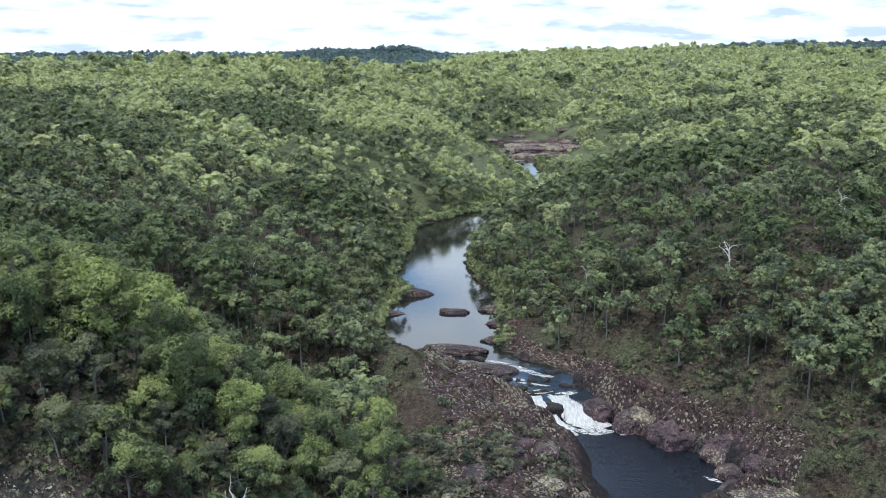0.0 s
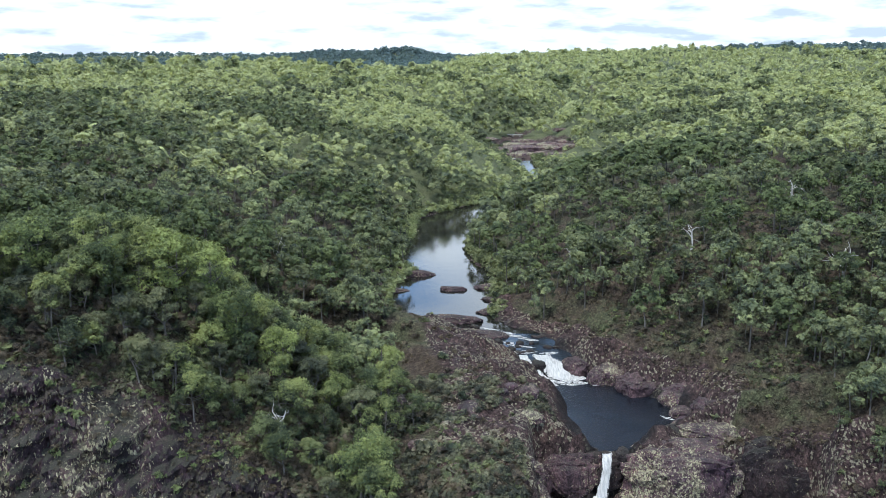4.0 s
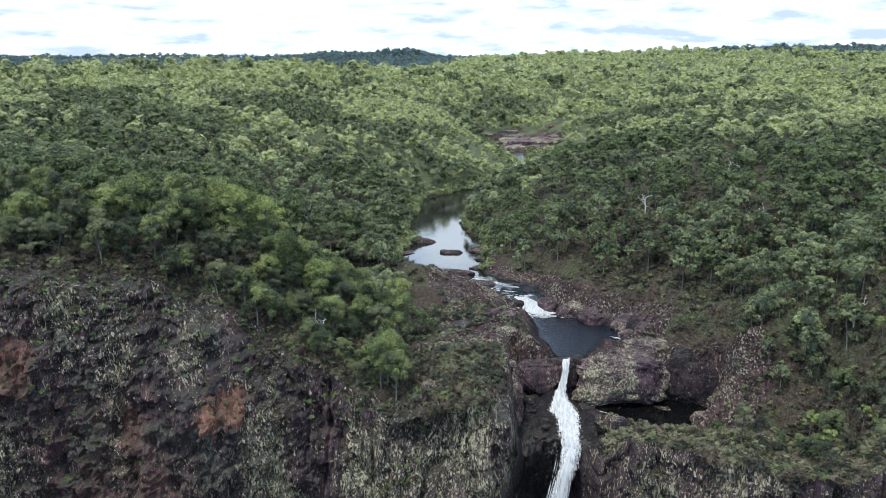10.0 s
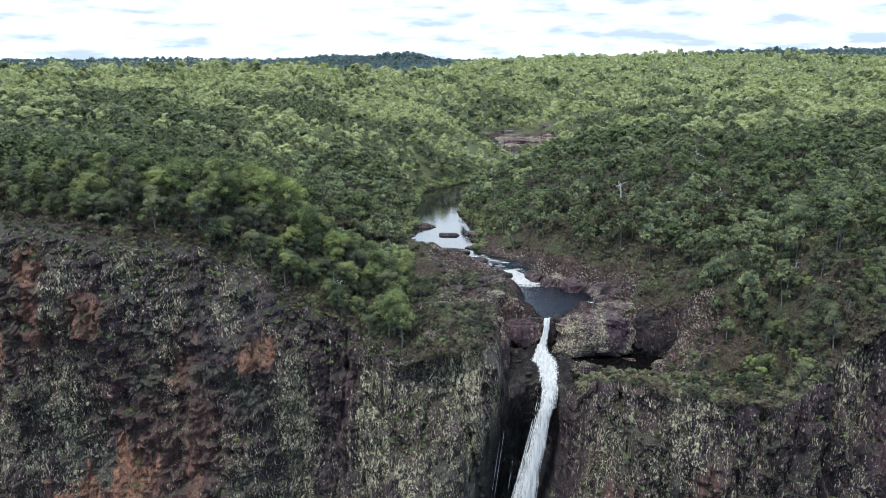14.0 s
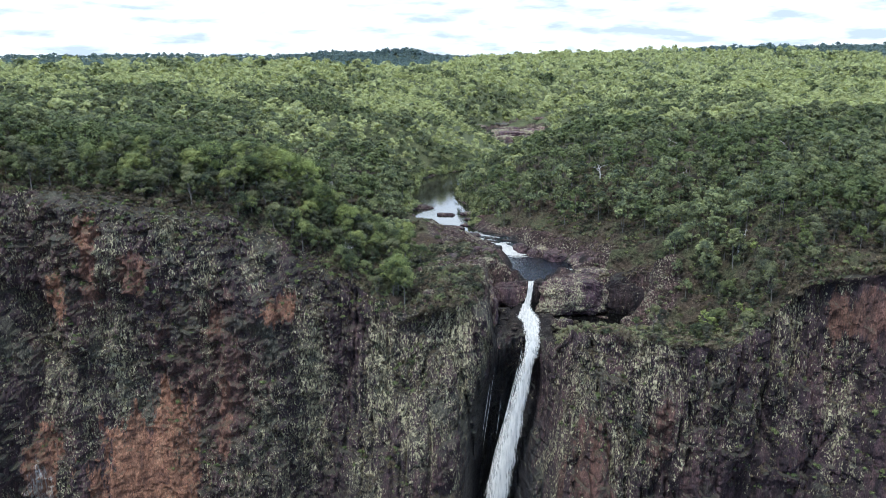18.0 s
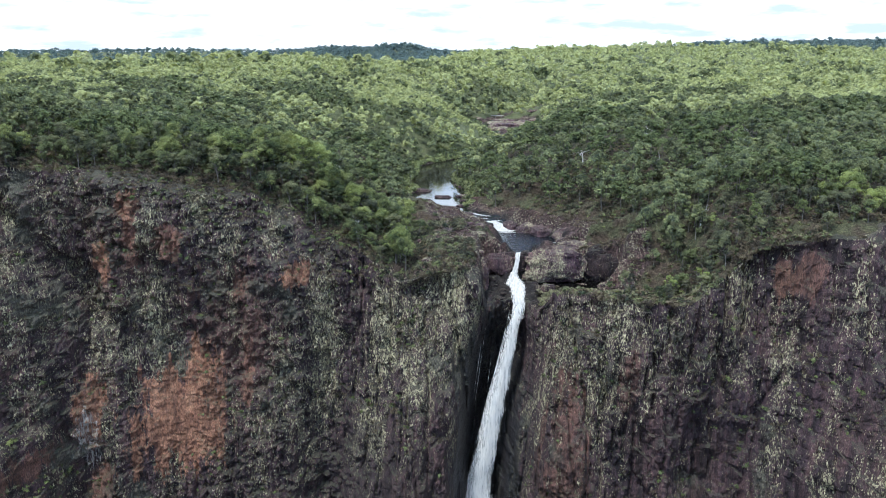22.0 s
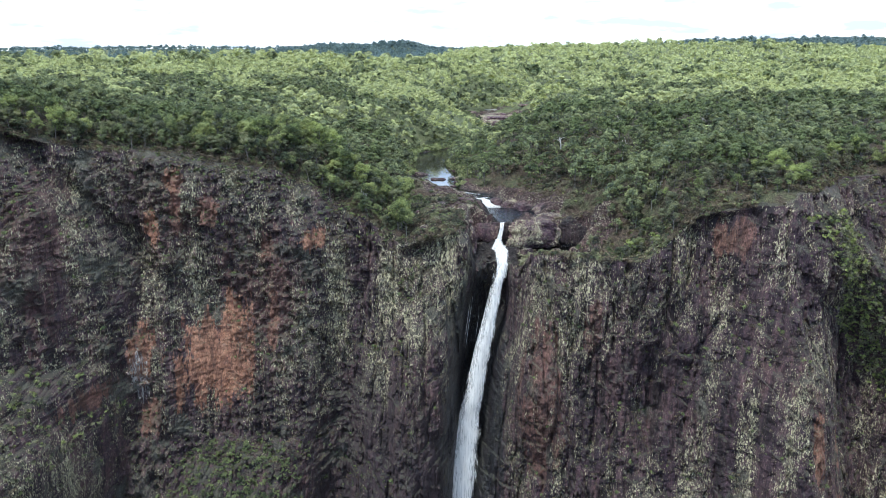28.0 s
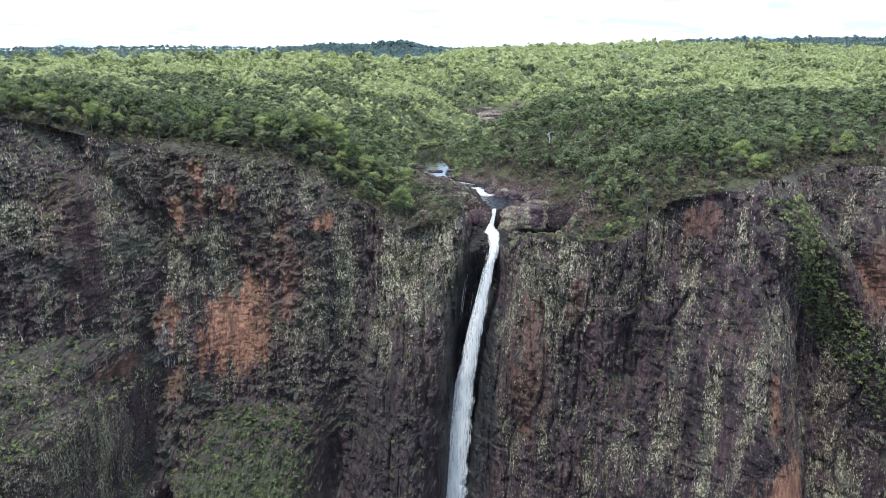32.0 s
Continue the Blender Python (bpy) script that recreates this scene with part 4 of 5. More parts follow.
# the tall bright gums along the crest of the spur
for x, y, size, k in SPUR:
    m = pose(x, y, float(land(x, y)) - 0.2, rng.uniform(-3, 3), rng.uniform(-3, 3), rng.uniform(0, 360)) @ Matrix.Diagonal((size, size, size, 1))
    copy_thing(masters[k], m @ Matrix.Diagonal((*masters[k].scale, 1)).inverted())

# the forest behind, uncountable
STANDS = {"pale": leaf_sunlit, "gum": leaf_gum, "olive": leaf_olive, "deep": leaf_deep, "far": leaf_far_haze}
stand = {k: [] for k in STANDS}
timber = []


def forest(r, xs, ys, sizes, shapes, with_wood, mixer):
    z = land(xs, ys)
    kind = mixer(xs, ys)
    for name in STANDS:
        for s, (tri, wood) in enumerate(shapes):
            sel = np.flatnonzero((kind == name) & (np.arange(len(xs)) % len(shapes) == s))
            if not len(sel):
                continue
            a, sc = r.random(len(sel)) * 2 * np.pi, sizes[sel]
            ca, sa = (np.cos(a) * sc)[:, None], (np.sin(a) * sc)[:, None]

            def put(v):
                return np.stack([v[:, 0] * ca - v[:, 1] * sa + xs[sel][:, None], v[:, 0] * sa + v[:, 1] * ca + ys[sel][:, None], v[:, 2] * sc[:, None] * 1.0 + z[sel][:, None]], -1)
            stand[name].append(put(tri.reshape(-1, 3)).reshape(-1, 3))
            if with_wood:
                timber.append((put(wood[0]), wood[1]))


def species_and_light(far):
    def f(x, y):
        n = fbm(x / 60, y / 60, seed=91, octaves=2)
        # Darker stands near, paler far: cloud shade and sun painted by choice of leaf.
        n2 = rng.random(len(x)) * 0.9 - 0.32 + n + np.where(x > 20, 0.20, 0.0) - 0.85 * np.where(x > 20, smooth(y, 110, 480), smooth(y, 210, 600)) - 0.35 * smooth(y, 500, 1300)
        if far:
            # Beyond this line trees take the hazy blue leaf colour.
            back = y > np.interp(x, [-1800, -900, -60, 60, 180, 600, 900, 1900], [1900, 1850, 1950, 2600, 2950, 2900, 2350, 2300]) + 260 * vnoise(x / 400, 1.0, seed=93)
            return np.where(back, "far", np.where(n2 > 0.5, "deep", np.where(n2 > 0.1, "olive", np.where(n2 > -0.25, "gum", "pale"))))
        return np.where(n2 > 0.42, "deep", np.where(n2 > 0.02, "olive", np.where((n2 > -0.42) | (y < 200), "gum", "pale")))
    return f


def tall(x):
    """One tree in eight stands above the others."""
    return np.where(rng.random(len(x)) < 0.12, 1.55, 1.0)


mid_shapes = [tree_shape(200 + k, 15, 5.6, 0.28, 13, 225, 0.83, limbs=False, sides=4, tier=0.2, lift=0.8, stray=0.32) for k in range(6)]
back_shapes = [tree_shape(300 + k, 14, 6.0, 0.30, 9, 120, 1.16, limbs=False, sides=3, tier=0.15, lift=0.9, stray=0.28) for k in range(6)]
dist_shapes = [tree_shape(400 + k, 14, 6.6, 0.3, 6, 50, 1.9, limbs=False, sides=3, tier=0.1, lift=0.9, stray=0.25) for k in range(6)]
hill_shapes = [tree_shape(500 + k, 13, 8.0, 0.08, 7, 24, 3.6, limbs=False, sides=3, tier=0.35, lift=0.8, stray=0.25) for k in range(6)]
close_shapes = [tree_shape(250 + k, 15, 5.6, 0.26, 17, 450, 0.56, limbs=False, sides=4, tier=0.25, lift=0.6, stray=0.36) for k in range(6)]
forest(rng, tx[others], ty[others], rng.uniform(0.55, 1.25, len(others)), close_shapes, True, species_and_light(False))
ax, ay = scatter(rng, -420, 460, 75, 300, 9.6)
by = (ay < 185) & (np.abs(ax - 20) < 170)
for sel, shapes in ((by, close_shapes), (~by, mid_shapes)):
    forest(rng, ax[sel], ay[sel], rng.uniform(0.55, 1.32, sel.sum()), shapes, True, species_and_light(False))
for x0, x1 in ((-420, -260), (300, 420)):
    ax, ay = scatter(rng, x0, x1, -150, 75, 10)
    forest(rng, ax, ay, rng.uniform(0.6, 1.1, len(ax)), mid_shapes, True, species_and_light(False))
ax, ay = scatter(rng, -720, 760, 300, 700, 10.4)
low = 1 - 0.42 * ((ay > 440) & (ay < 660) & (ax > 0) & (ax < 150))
forest(rng, ax, ay, rng.uniform(0.6, 1.4, len(ax)) * low, back_shapes, False, species_and_light(False))
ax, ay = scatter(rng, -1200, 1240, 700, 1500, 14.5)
forest(rng, ax, ay, rng.uniform(0.6, 1.35, len(ax)) * tall(ax), dist_shapes, False, species_and_light(False))
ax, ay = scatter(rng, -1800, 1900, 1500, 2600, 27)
forest(rng, ax, ay, rng.uniform(0.75, 1.15, len(ax)) * tall(ax), hill_shapes, False, species_and_light(True))
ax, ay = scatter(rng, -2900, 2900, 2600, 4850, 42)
forest(rng, ax, ay, rng.uniform(0.9, 1.3, len(ax)) * tall(ax), hill_shapes, False, species_and_light(True))
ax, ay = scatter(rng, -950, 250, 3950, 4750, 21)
forest(rng, ax, ay, rng.uniform(0.7, 1.2, len(ax)) * tall(ax), hill_shapes, False, species_and_light(True))
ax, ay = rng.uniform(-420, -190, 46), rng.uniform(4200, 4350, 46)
forest(rng, ax, ay, rng.uniform(1.3, 2.5, len(ax)), hill_shapes, False, species_and_light(True))
WORDS = {"pale": "open woodland beyond the pools, painted pale yellow-green for sun and haze", "gum": "light green eucalypt woodland over the plateau", "olive": "grey-green eucalypt forest over the plateau", "deep": "dark green closed forest", "far": "far-range forest, blue haze and cloud shade put into its colour"}
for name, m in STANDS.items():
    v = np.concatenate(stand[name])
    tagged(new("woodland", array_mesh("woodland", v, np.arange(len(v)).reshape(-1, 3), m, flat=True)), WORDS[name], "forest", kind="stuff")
tv, tf, base_i = [], [], 0
for v, f in timber:
    n, m = v.shape[:2]
    tv.append(v.reshape(-1, 3))
    tf.append((f[None] + (base_i + np.arange(n) * m)[:, None, None]).reshape(-1, 4))
    base_i += n * m
tagged(new("tree_trunks", array_mesh("tree_trunks", np.concatenate(tv), np.concatenate(tf), bark)), "pale trunks standing in the forest", "trunks", kind="stuff")

# ---- falling water ----


def along(points, n):
    """n points on a smooth line through the given ones."""
    p = np.asarray(points, float)
    t = np.concatenate([[0], np.cumsum(np.linalg.norm(np.diff(p, axis=0), axis=1))])
    s = np.linspace(0, t[-1], n)
    q = np.stack([np.interp(s, t, p[:, k]) for k in range(p.shape[1])], -1)
    for _ in range(3):
        q[1:-1] = (q[:-2] + 2 * q[1:-1] + q[2:]) / 4
    return q


def ribbon(path, width, n, cols, seed, bulge=0.22, rough=0.09):
    """A curved sheet of falling water: path rows x, y, z; width at even steps along it."""
    q = along(path, n)
    w = np.interp(np.linspace(0, 1, n), np.linspace(0, 1, len(width)), width)
    f = np.linspace(-0.5, 0.5, cols)
    s = np.linspace(0, 1, n)[:, None] * len(q)
    edge = 1 + 0.12 * vnoise(s / 9 + 0 * f, f[None, :] * 3, seed=seed)
    X = q[:, 0:1] + w[:, None] * f * edge + 0.06 * w[:, None] * vnoise(s / 6, 0.3, seed=seed + 1)
    Y = q[:, 1:2] - bulge * w[:, None] * (0.25 - f ** 2) * 4 + rough * vnoise(f[None, :] * 9, s / 10, seed=seed + 2) * np.sqrt(w)[:, None]
    Z = q[:, 2:3] + 0.10 * vnoise(f[None, :] * 7, s / 3, seed=seed + 3) + 0 * X
    return np.stack([X, Y, Z], -1).reshape(-1, 3), grid_faces(n, cols)


# the great fall: chute from the lip, fan on the ledge, then the long leaning drop
great = tagged(new("waterfall"), "tall white waterfall plunging off a basalt ledge", "waterfall")
chute = [(54.3, 5.5, -0.25), (54.1, 3.2, 0.02), (53.9, 0.8, 0.0), (53.4, -1.4, -2.4), (52.4, -3.2, -7.0), (51.2, -5.2, -11.8)]
part("chute", water_mesh("chute", ribbon(chute, [3.6, 3.2, 3.0, 3.0, 3.4, 4.6], 46, 12, 301, 0.12), cascade_water, 12), cascade_water, great)
fan = [(51.0, -4.6, -9.8), (50.6, -7.5, -12.0), (51.0, -11, -12.9), (52.0, -16, -14.4), (52.6, -22, -16.6), (52.8, -27.5, -19.2), (52.4, -30, -24), (52.0, -31, -29)]
part("ledge_fan", water_mesh("ledge_fan", ribbon(fan, [5.0, 8.5, 13.0, 11.0, 9.5, 8.5, 8.5, 8.5], 60, 24, 302, 0.04, 0.10), splash, 24), splash, great)
part("ledge_core", water_mesh("ledge_core", ribbon([(x, y + 0.5, z - 0.25) for x, y, z in fan], [3.2, 4.2, 4.6, 3.6, 3.4, 4.0, 4.6, 5.0], 60, 14, 312, 0.05, 0.12), cascade_water, 14), cascade_water, great)
DROP = [(52.3, -28.5, -21), (51.4, -30.5, -28), (47.2, -32, -47), (40.2, -33, -79), (33.6, -34, -114), (27.3, -35, -168), (23.5, -36, -212), (20.5, -37, -258)]
part("plunge", water_mesh("plunge", ribbon(DROP, [5.5, 8.2, 11.5, 14.5, 17, 20, 23, 25], 240, 24, 303), fall_core, 24), fall_core, great, "dense white falling column")
part("veil", water_mesh("veil", ribbon([(x + 0.3, y - 1.2, z) for x, y, z in DROP], [6.5, 10.5, 15, 19, 23, 27, 31, 34], 240, 26, 304), fall_spray, 26), fall_spray, great, "torn white veil of spray")
wisps = []
for k in range(46):
    a, side = rng.uniform(0.02, 0.80), rng.choice([-1, -1, 1])
    q = along(DROP, 120)
    i = int(a * 118)
    j = min(119, i + int(rng.uniform(8, 30)))
    off = side * rng.uniform(2.2, 4.2 + 3.5 * a)
    seg = [(p[0] + off + 0.25 * side * m * 0.1, p[1] + rng.uniform(-0.4, 0.6), p[2]) for m, p in enumerate(q[i:j])]
    wisps.append(ribbon(seg, [0.2, rng.uniform(0.5, 1.2), 0.15], 14, 3, 320 + k, 0.0, 0.1))
part("wisps", water_mesh("wisps", joined(wisps), fall_spray), fall_spray, great, "thin loose threads of water")
threads = []
for k in range(4):
    x = 33 + 2.6 * k + rng.uniform(-0.6, 0.6)
    z0 = rng.uniform(-80, -34)
    seg = [(x - 0.13 * s, -24.5 - 0.06 * s + rng.uniform(-0.2, 0.2), z0 - s) for s in np.linspace(0, rng.uniform(18, 50), 8)]
    threads.append(ribbon(seg, [0.1, 0.3, 0.12], 18, 3, 380 + k, 0.0, 0.1))
part("threads", water_mesh("threads", joined(threads), fall_spray), fall_spray, great)

# the small fall above the middle pool, parted by a dark boulder
small = tagged(new("cascade"), "low white cascade parted by a dark boulder", "waterfall")
right_leg = [(40.5, 76, 3.55), (41.5, 72, 3.45), (43.2, 69.5, 3.15), (45.2, 67.2, 2.3), (47, 65, 1.0), (48.4, 62.8, 0.15), (49.5, 60.5, 0.08)]
part("broad_leg", water_mesh("broad_leg", ribbon(right_leg, [7.0, 7.5, 9.0, 10.5, 11.5, 13, 14], 44, 18, 310, 0.18), cascade_water, 18), cascade_water, small)
left_leg = [(34.2, 75, 3.5), (34.4, 71.5, 3.2), (35.2, 68.5, 2.7), (36.6, 65.5, 1.7), (38.4, 62, 0.7), (40, 59.5, 0.12), (41.2, 58, 0.06)]
part("narrow_leg", water_mesh("narrow_leg", ribbon(left_leg, [3.6, 4.0, 4.8, 5.8, 7.0, 8.5, 9.0], 40, 12, 311, 0.18), cascade_water, 12), cascade_water, small)


def foam_patch(x, y, z, rx, ry, turn, seed, name="foam", label="white foam drifting on dark water"):
    a = np.linspace(0, 2 * np.pi, 37)[:-1]
    rad = np.linspace(0.02, 1, 7)[:, None]
    r = rad * (1 + 0.45 * vnoise(np.cos(a) * 2.3, np.sin(a) * 2.3, seed=seed))
    px, py = r * np.cos(a) * rx, r * np.sin(a) * ry
    c, s = math.cos(turn), math.sin(turn)
    X, Y = x + px * c - py * s, y + px * s + py * c
    Z = z + 0.10 + 0.22 * (1 - rad) * np.abs(vnoise(X / 0.9, Y / 0.9, seed=seed + 1)) + 0 * X
    v = np.stack([X, Y, Z], -1).reshape(-1, 3)
    f = [(k * 36 + m, k * 36 + (m + 1) % 36, (k + 1) * 36 + (m + 1) % 36, (k + 1) * 36 + m) for k in range(6) for m in range(36)]
    return tagged(new(name, water_mesh(name, (v, np.array(f)), foam)), label, "foam", kind="stuff")


for k, (x, y, z, rx, ry, t) in enumerate([(50, 57, 0, 6.5, 3.0, 0.1), (40.5, 55.5, 0, 4.5, 2.2, -0.4), (58.5, 54, 0, 1.5, 0.6, 0.3), (77.5, 27, 0, 3.0, 0.8, -0.6), (52, 60, 0, 4, 1.5, 0.3),
                                        (26, 99, 3.95, 6.5, 1.3, -0.25), (31, 95.5, 3.85, 7, 1.5, -0.35), (38, 91, 3.7, 4, 1.2, -0.3), (28, 88, 3.55, 3.2, 1.2, -0.2), (34, 84, 3.5, 5, 1.0, -0.3),
                                        (22, 103, 3.98, 5, 0.9, -0.35), (36, 78, 3.4, 5, 1.4, 0.1), (44, 77, 3.4, 3.5, 1.2, 0.1), (63, -8, -16.2, 5, 0.7, -0.5), (60, 652, 5.6, 9, 3.0, 0.1), (52, 690, 6.4, 5, 6.0, 0.4)]):
    foam_patch(x, y, z, rx, ry, t, 400 + k)

# ---- rocks ----


def rock(name, x, y, z, rx, ry, rz, turn, seed, label, material=loose_rock, sub=4, group=""):
    """A rounded, fissured boulder sunk a little into what it lies on."""
    bm = bmesh.new()
    bmesh.ops.create_icosphere(bm, subdivisions=sub, radius=1.0)
    p = np.array([v.co for v in bm.verts])
    n = 1 + 0.24 * vnoise(p[:, 0] * 1.3, p[:, 1] * 1.3, p[:, 2] * 1.3, seed=seed) + 0.12 * vnoise(p[:, 0] * 3, p[:, 1] * 3, p[:, 2] * 3, seed=seed + 1) + 0.06 * vnoise(p[:, 0] * 7, p[:, 1] * 7, p[:, 2] * 7, seed=seed + 2)
    n = n - 0.10 * (1 - np.abs(vnoise(p[:, 0] * 2.0, p[:, 1] * 2.0, p[:, 2] * 1.2, seed=seed + 3))) ** 7
    if sub > 4:
        n = n + 0.05 * vnoise(p[:, 0] * 13, p[:, 1] * 13, p[:, 2] * 9, seed=seed + 4) + 0.05 * blocks(p[:, 0] + p[:, 1], p[:, 2], 0.3, 0.35, seed + 5) - 0.05 * (1 - np.abs(vnoise(p[:, 0] * 5, p[:, 1] * 5, p[:, 2] * 3, seed=seed + 6))) ** 6
    p = p * n[:, None]
    p = np.sign(p) * np.abs(p) ** np.array([0.86, 0.86, 0.7])
    for v, q in zip(bm.verts, p):
        v.co = (q[0] * rx, q[1] * ry, q[2] * rz)
    ob = part(name, bm, material)
    ob.matrix_basis = pose(x, y, z, 0, 0, turn)
    return tagged(ob, label, "rock", group)


ISLANDS = [(-14, 187, 3.9, 8.5, 3.6, 4.2, 8, "flat-topped dark rock jutting into the pool"), (-23, 186, 4.6, 6, 4, 2.4, 0, "dark rock shelf on the pool's bank"), (-20, 157, 3.9, 6, 2.6, 1.6, 20, "low dark rock spit at the pool's edge"),
           (6.5, 160.5, 4.0, 5.6, 2.8, 2.5, -4, "low rock island in the river"), (26, 165, 4.0, 8, 3.4, 2.8, 6, "rock island beside the bank"), (-26, 128, 4.4, 5.5, 4.5, 1.5, 10, "pale sandstone-coloured slab by the pool"),
           (6.5, 113, 4.0, 11, 4.0, 3.6, -8, "long grass-topped rock island above the rapids"), (19.5, 97, 3.6, 8.5, 3.6, 2.6, -14, "flat rock between the rapids"), (32, 128, 4.2, 12, 3.5, 1.9, 12, "bare rock ledge along the bank"),
           (38, 108, 4.1, 10, 4.0, 2.2, -20, "bare rock ledge along the bank"), (30, 146, 4.1, 9, 4, 1.7, 15, "bare rock ledge along the bank")]
for k, (x, y, z, rx, ry, rz, t, words) in enumerate(ISLANDS):
    rock("rock_island", x, y, z, rx * 1.12, ry * 1.1, rz * 0.7, t, 500 + 7 * k, words, sub=5, group="rocks in the river")
rock("boulder", 39.0, 67.0, 1.7, 2.8, 2.6, 2.5, 20, 601, "dark wet boulder parting the cascade", wet_and_shaded_rock, group="rocks in the river")
rock("cascade_sill", 41, 72.0, -0.1, 14, 3.4, 2.5, 0, 603, "dark water-worn rock step under the cascade", wet_and_shaded_rock, sub=5)
rock("rock_ledge", 53, 67.5, 0.5, 5.0, 5.5, 4.6, 25, 606, "purple-brown rock shoulder beside the cascade", sub=5)
for k in range(26):
    x, y = [(27, 87), (31, 84.5), (29.5, 80), (36, 88.5), (41, 93), (24, 91), (33, 77), (38.5, 80), (46, 84), (17, 104)][k % 10]
    x, y, s = x + rng.uniform(-2.5, 2.5), y + rng.uniform(-2, 2), rng.uniform(0.5, 1.5)
    rock("boulder", x, y, water_level(y) + 0.1 * s, s * 1.5, s, s * 0.7, rng.uniform(0, 180), 620 + k, "small dark boulder in the rapids", wet_and_shaded_rock, sub=3, group="rocks in the river")
for k, (x, y, z, rx, ry, rz, t) in enumerate([(63.5, 60, 1.5, 6.5, 5.5, 5.6, 35), (72.5, 51, 1.8, 7.5, 6.0, 6.0, 30), (87, 42, 2.0, 8.0, 6.5, 6.4, 20), (93, 28, 2.0, 7.5, 7.5, 6.2, -10), (86, 15, 0.5, 9, 6.0, 5.0, -30)]):
    rock("rock_ledge", x, y, z - 0.4, rx * 1.2, ry * 1.1, rz * 0.8, t, 640 + 5 * k, "purple-brown lichened rock bluff along the pool's bank", loose_rock if k % 2 else lichen_rock, sub=5, group="bluffs of the pool's bank")
for k in range(22):
    x, y, q = rng.uniform(-14, 33), rng.uniform(-42, 22), rng.uniform(1.4, 3.4)
    if y < np.interp(x, RIM_X, RIM_Y) + 3 or np.interp(y, RIVER_Y, RIVER_L) - x < 9:
        continue
    rock("rock_outcrop", x, y, float(land(x, y)) - 0.25 * q, q * 1.5, q, q * 0.7, rng.uniform(0, 180), 840 + 3 * k, "pale lichened rock outcrop among grey heath", lichen_rock, group="outcrops beside the fall")
for k, (x, y, q) in enumerate([(83, 30, 3.2), (86, 24, 3.0), (80, 21, 2.8), (76, 16, 3.0), (88, 35, 3.4)]):
    rock("boulder", x, y, 0.2, q * 1.4, q, q * 0.8, 30 * k, 870 + 3 * k, "dark washed boulder at the pool's edge", wet_and_shaded_rock if k % 2 else loose_rock, group="boulders at the pool's edge")
rock("ledge_wall", 30.5, -13, -9, 5.5, 14, 10.5, 8, 641, "lichened rock wall beside the wet ledge", lichen_rock, sub=6)
rock("ledge_wall", 33.0, -1.5, -8, 4.5, 5.0, 6.5, 8, 647, "dark rock wall beside the wet ledge", sub=5)
rock("boulder", 50.2, 3.4, -1.6, 2.4, 3.0, 2.2, 10, 751, "water-worn rock pinching the lip", wet_and_shaded_rock, sub=5)
rock("boulder", 58.6, 3.6, -1.6, 2.4, 3.2, 2.3, -12, 757, "water-worn rock pinching the lip", wet_and_shaded_rock, sub=5)
rock("lip_block", 43.2, 1.5, -5.6, 9.2, 5.2, 6.4, 4, 701, "square purple-brown basalt block beside the lip", sub=5)
rock("lip_dome", 75.8, 2.0, -7.6, 20.5, 9.0, 10.6, 3, 705, "large rounded lichen-covered rock dome beside the lip", lichen_rock, sub=6)
# Shade under the bench walls' overhang is put in by near-black rock colour.
rock("bench_wall", 101, 5.0, -8, 12, 6.0, 10.8, 8, 708, "undercut rock wall above the black pool, darkened to stand for shade", wet_and_shaded_rock, sub=5)
rock("lip_sill", 53.6, 3.2, -5.8, 6.5, 3.6, 5.5, 0, 703, "water-worn dark sill under the lip of the fall", wet_and_shaded_rock, sub=5)
rock("bench_wall", 106, 0.5, -9, 9, 4.5, 8.5, -15, 713, "undercut rock wall above the black pool, darkened to stand for shade", wet_and_shaded_rock, sub=5)
rock("bench_wall", 116, -3.5, -8, 9, 5.0, 8.0, -28, 712, "undercut rock wall above the black pool, darkened to stand for shade", wet_and_shaded_rock, sub=5)
rock("bench_wall", 127, -9.5, -3.0, 10, 4.5, 8.0, -30, 719, "undercut rock wall above the black pool, darkened to stand for shade", wet_and_shaded_rock, sub=5)
rock("bench_wall", 138, -17, 0.5, 8, 4.0, 6.5, -38, 723, "undercut rock wall above the heath bench, darkened to stand for shade", wet_and_shaded_rock, sub=5)
rock("boulder", 69, -27, -12.8, 3.4, 2.4, 2.6, 10, 711, "angular grey boulder beside the black pool")
rock("boulder", 101, -22, -13.4, 5.0, 3.0, 2.6, -12, 716, "low grey boulder beside the black pool")
for k in range(34):
    x, y, q = rng.uniform(33, 65), rng.uniform(-25, -2.5), rng.uniform(0.5, 1.5)
    if abs(x - 51.5) < 4.5 + q * 1.3:
        continue
    rock("boulder", x, y, float(land(x, y)) - 0.15 * q, q * 1.6, q * 1.2, q * 0.6, rng.uniform(0, 180), 730 + k, "wet black boulder on the ledge", wet_and_shaded_rock, sub=3, group="boulders on the ledge")
for k in range(52):
    x, y = 84 + rng.uniform(-46, 46), 728 + rng.uniform(-66, 66)
    s = rng.uniform(2.5, 6.5)
    rock("rock_slab", x, y, float(land(x, y)) + 0.4, s * 2.4, s * 1.3, s * 0.55, rng.uniform(-20, 20), 760 + k, "smooth purple-grey rock slab in the far river bar", bar_rock, sub=3, group="slabs of the far rock bar")

# low crossing above the far rock bar
crossing = tagged(new("footbridge"), "low pale concrete crossing over the far river", "bridge")
pale = plain_noise("concrete", (0.28, 0.27, 0.25), (0.46, 0.45, 0.42), 0.8)


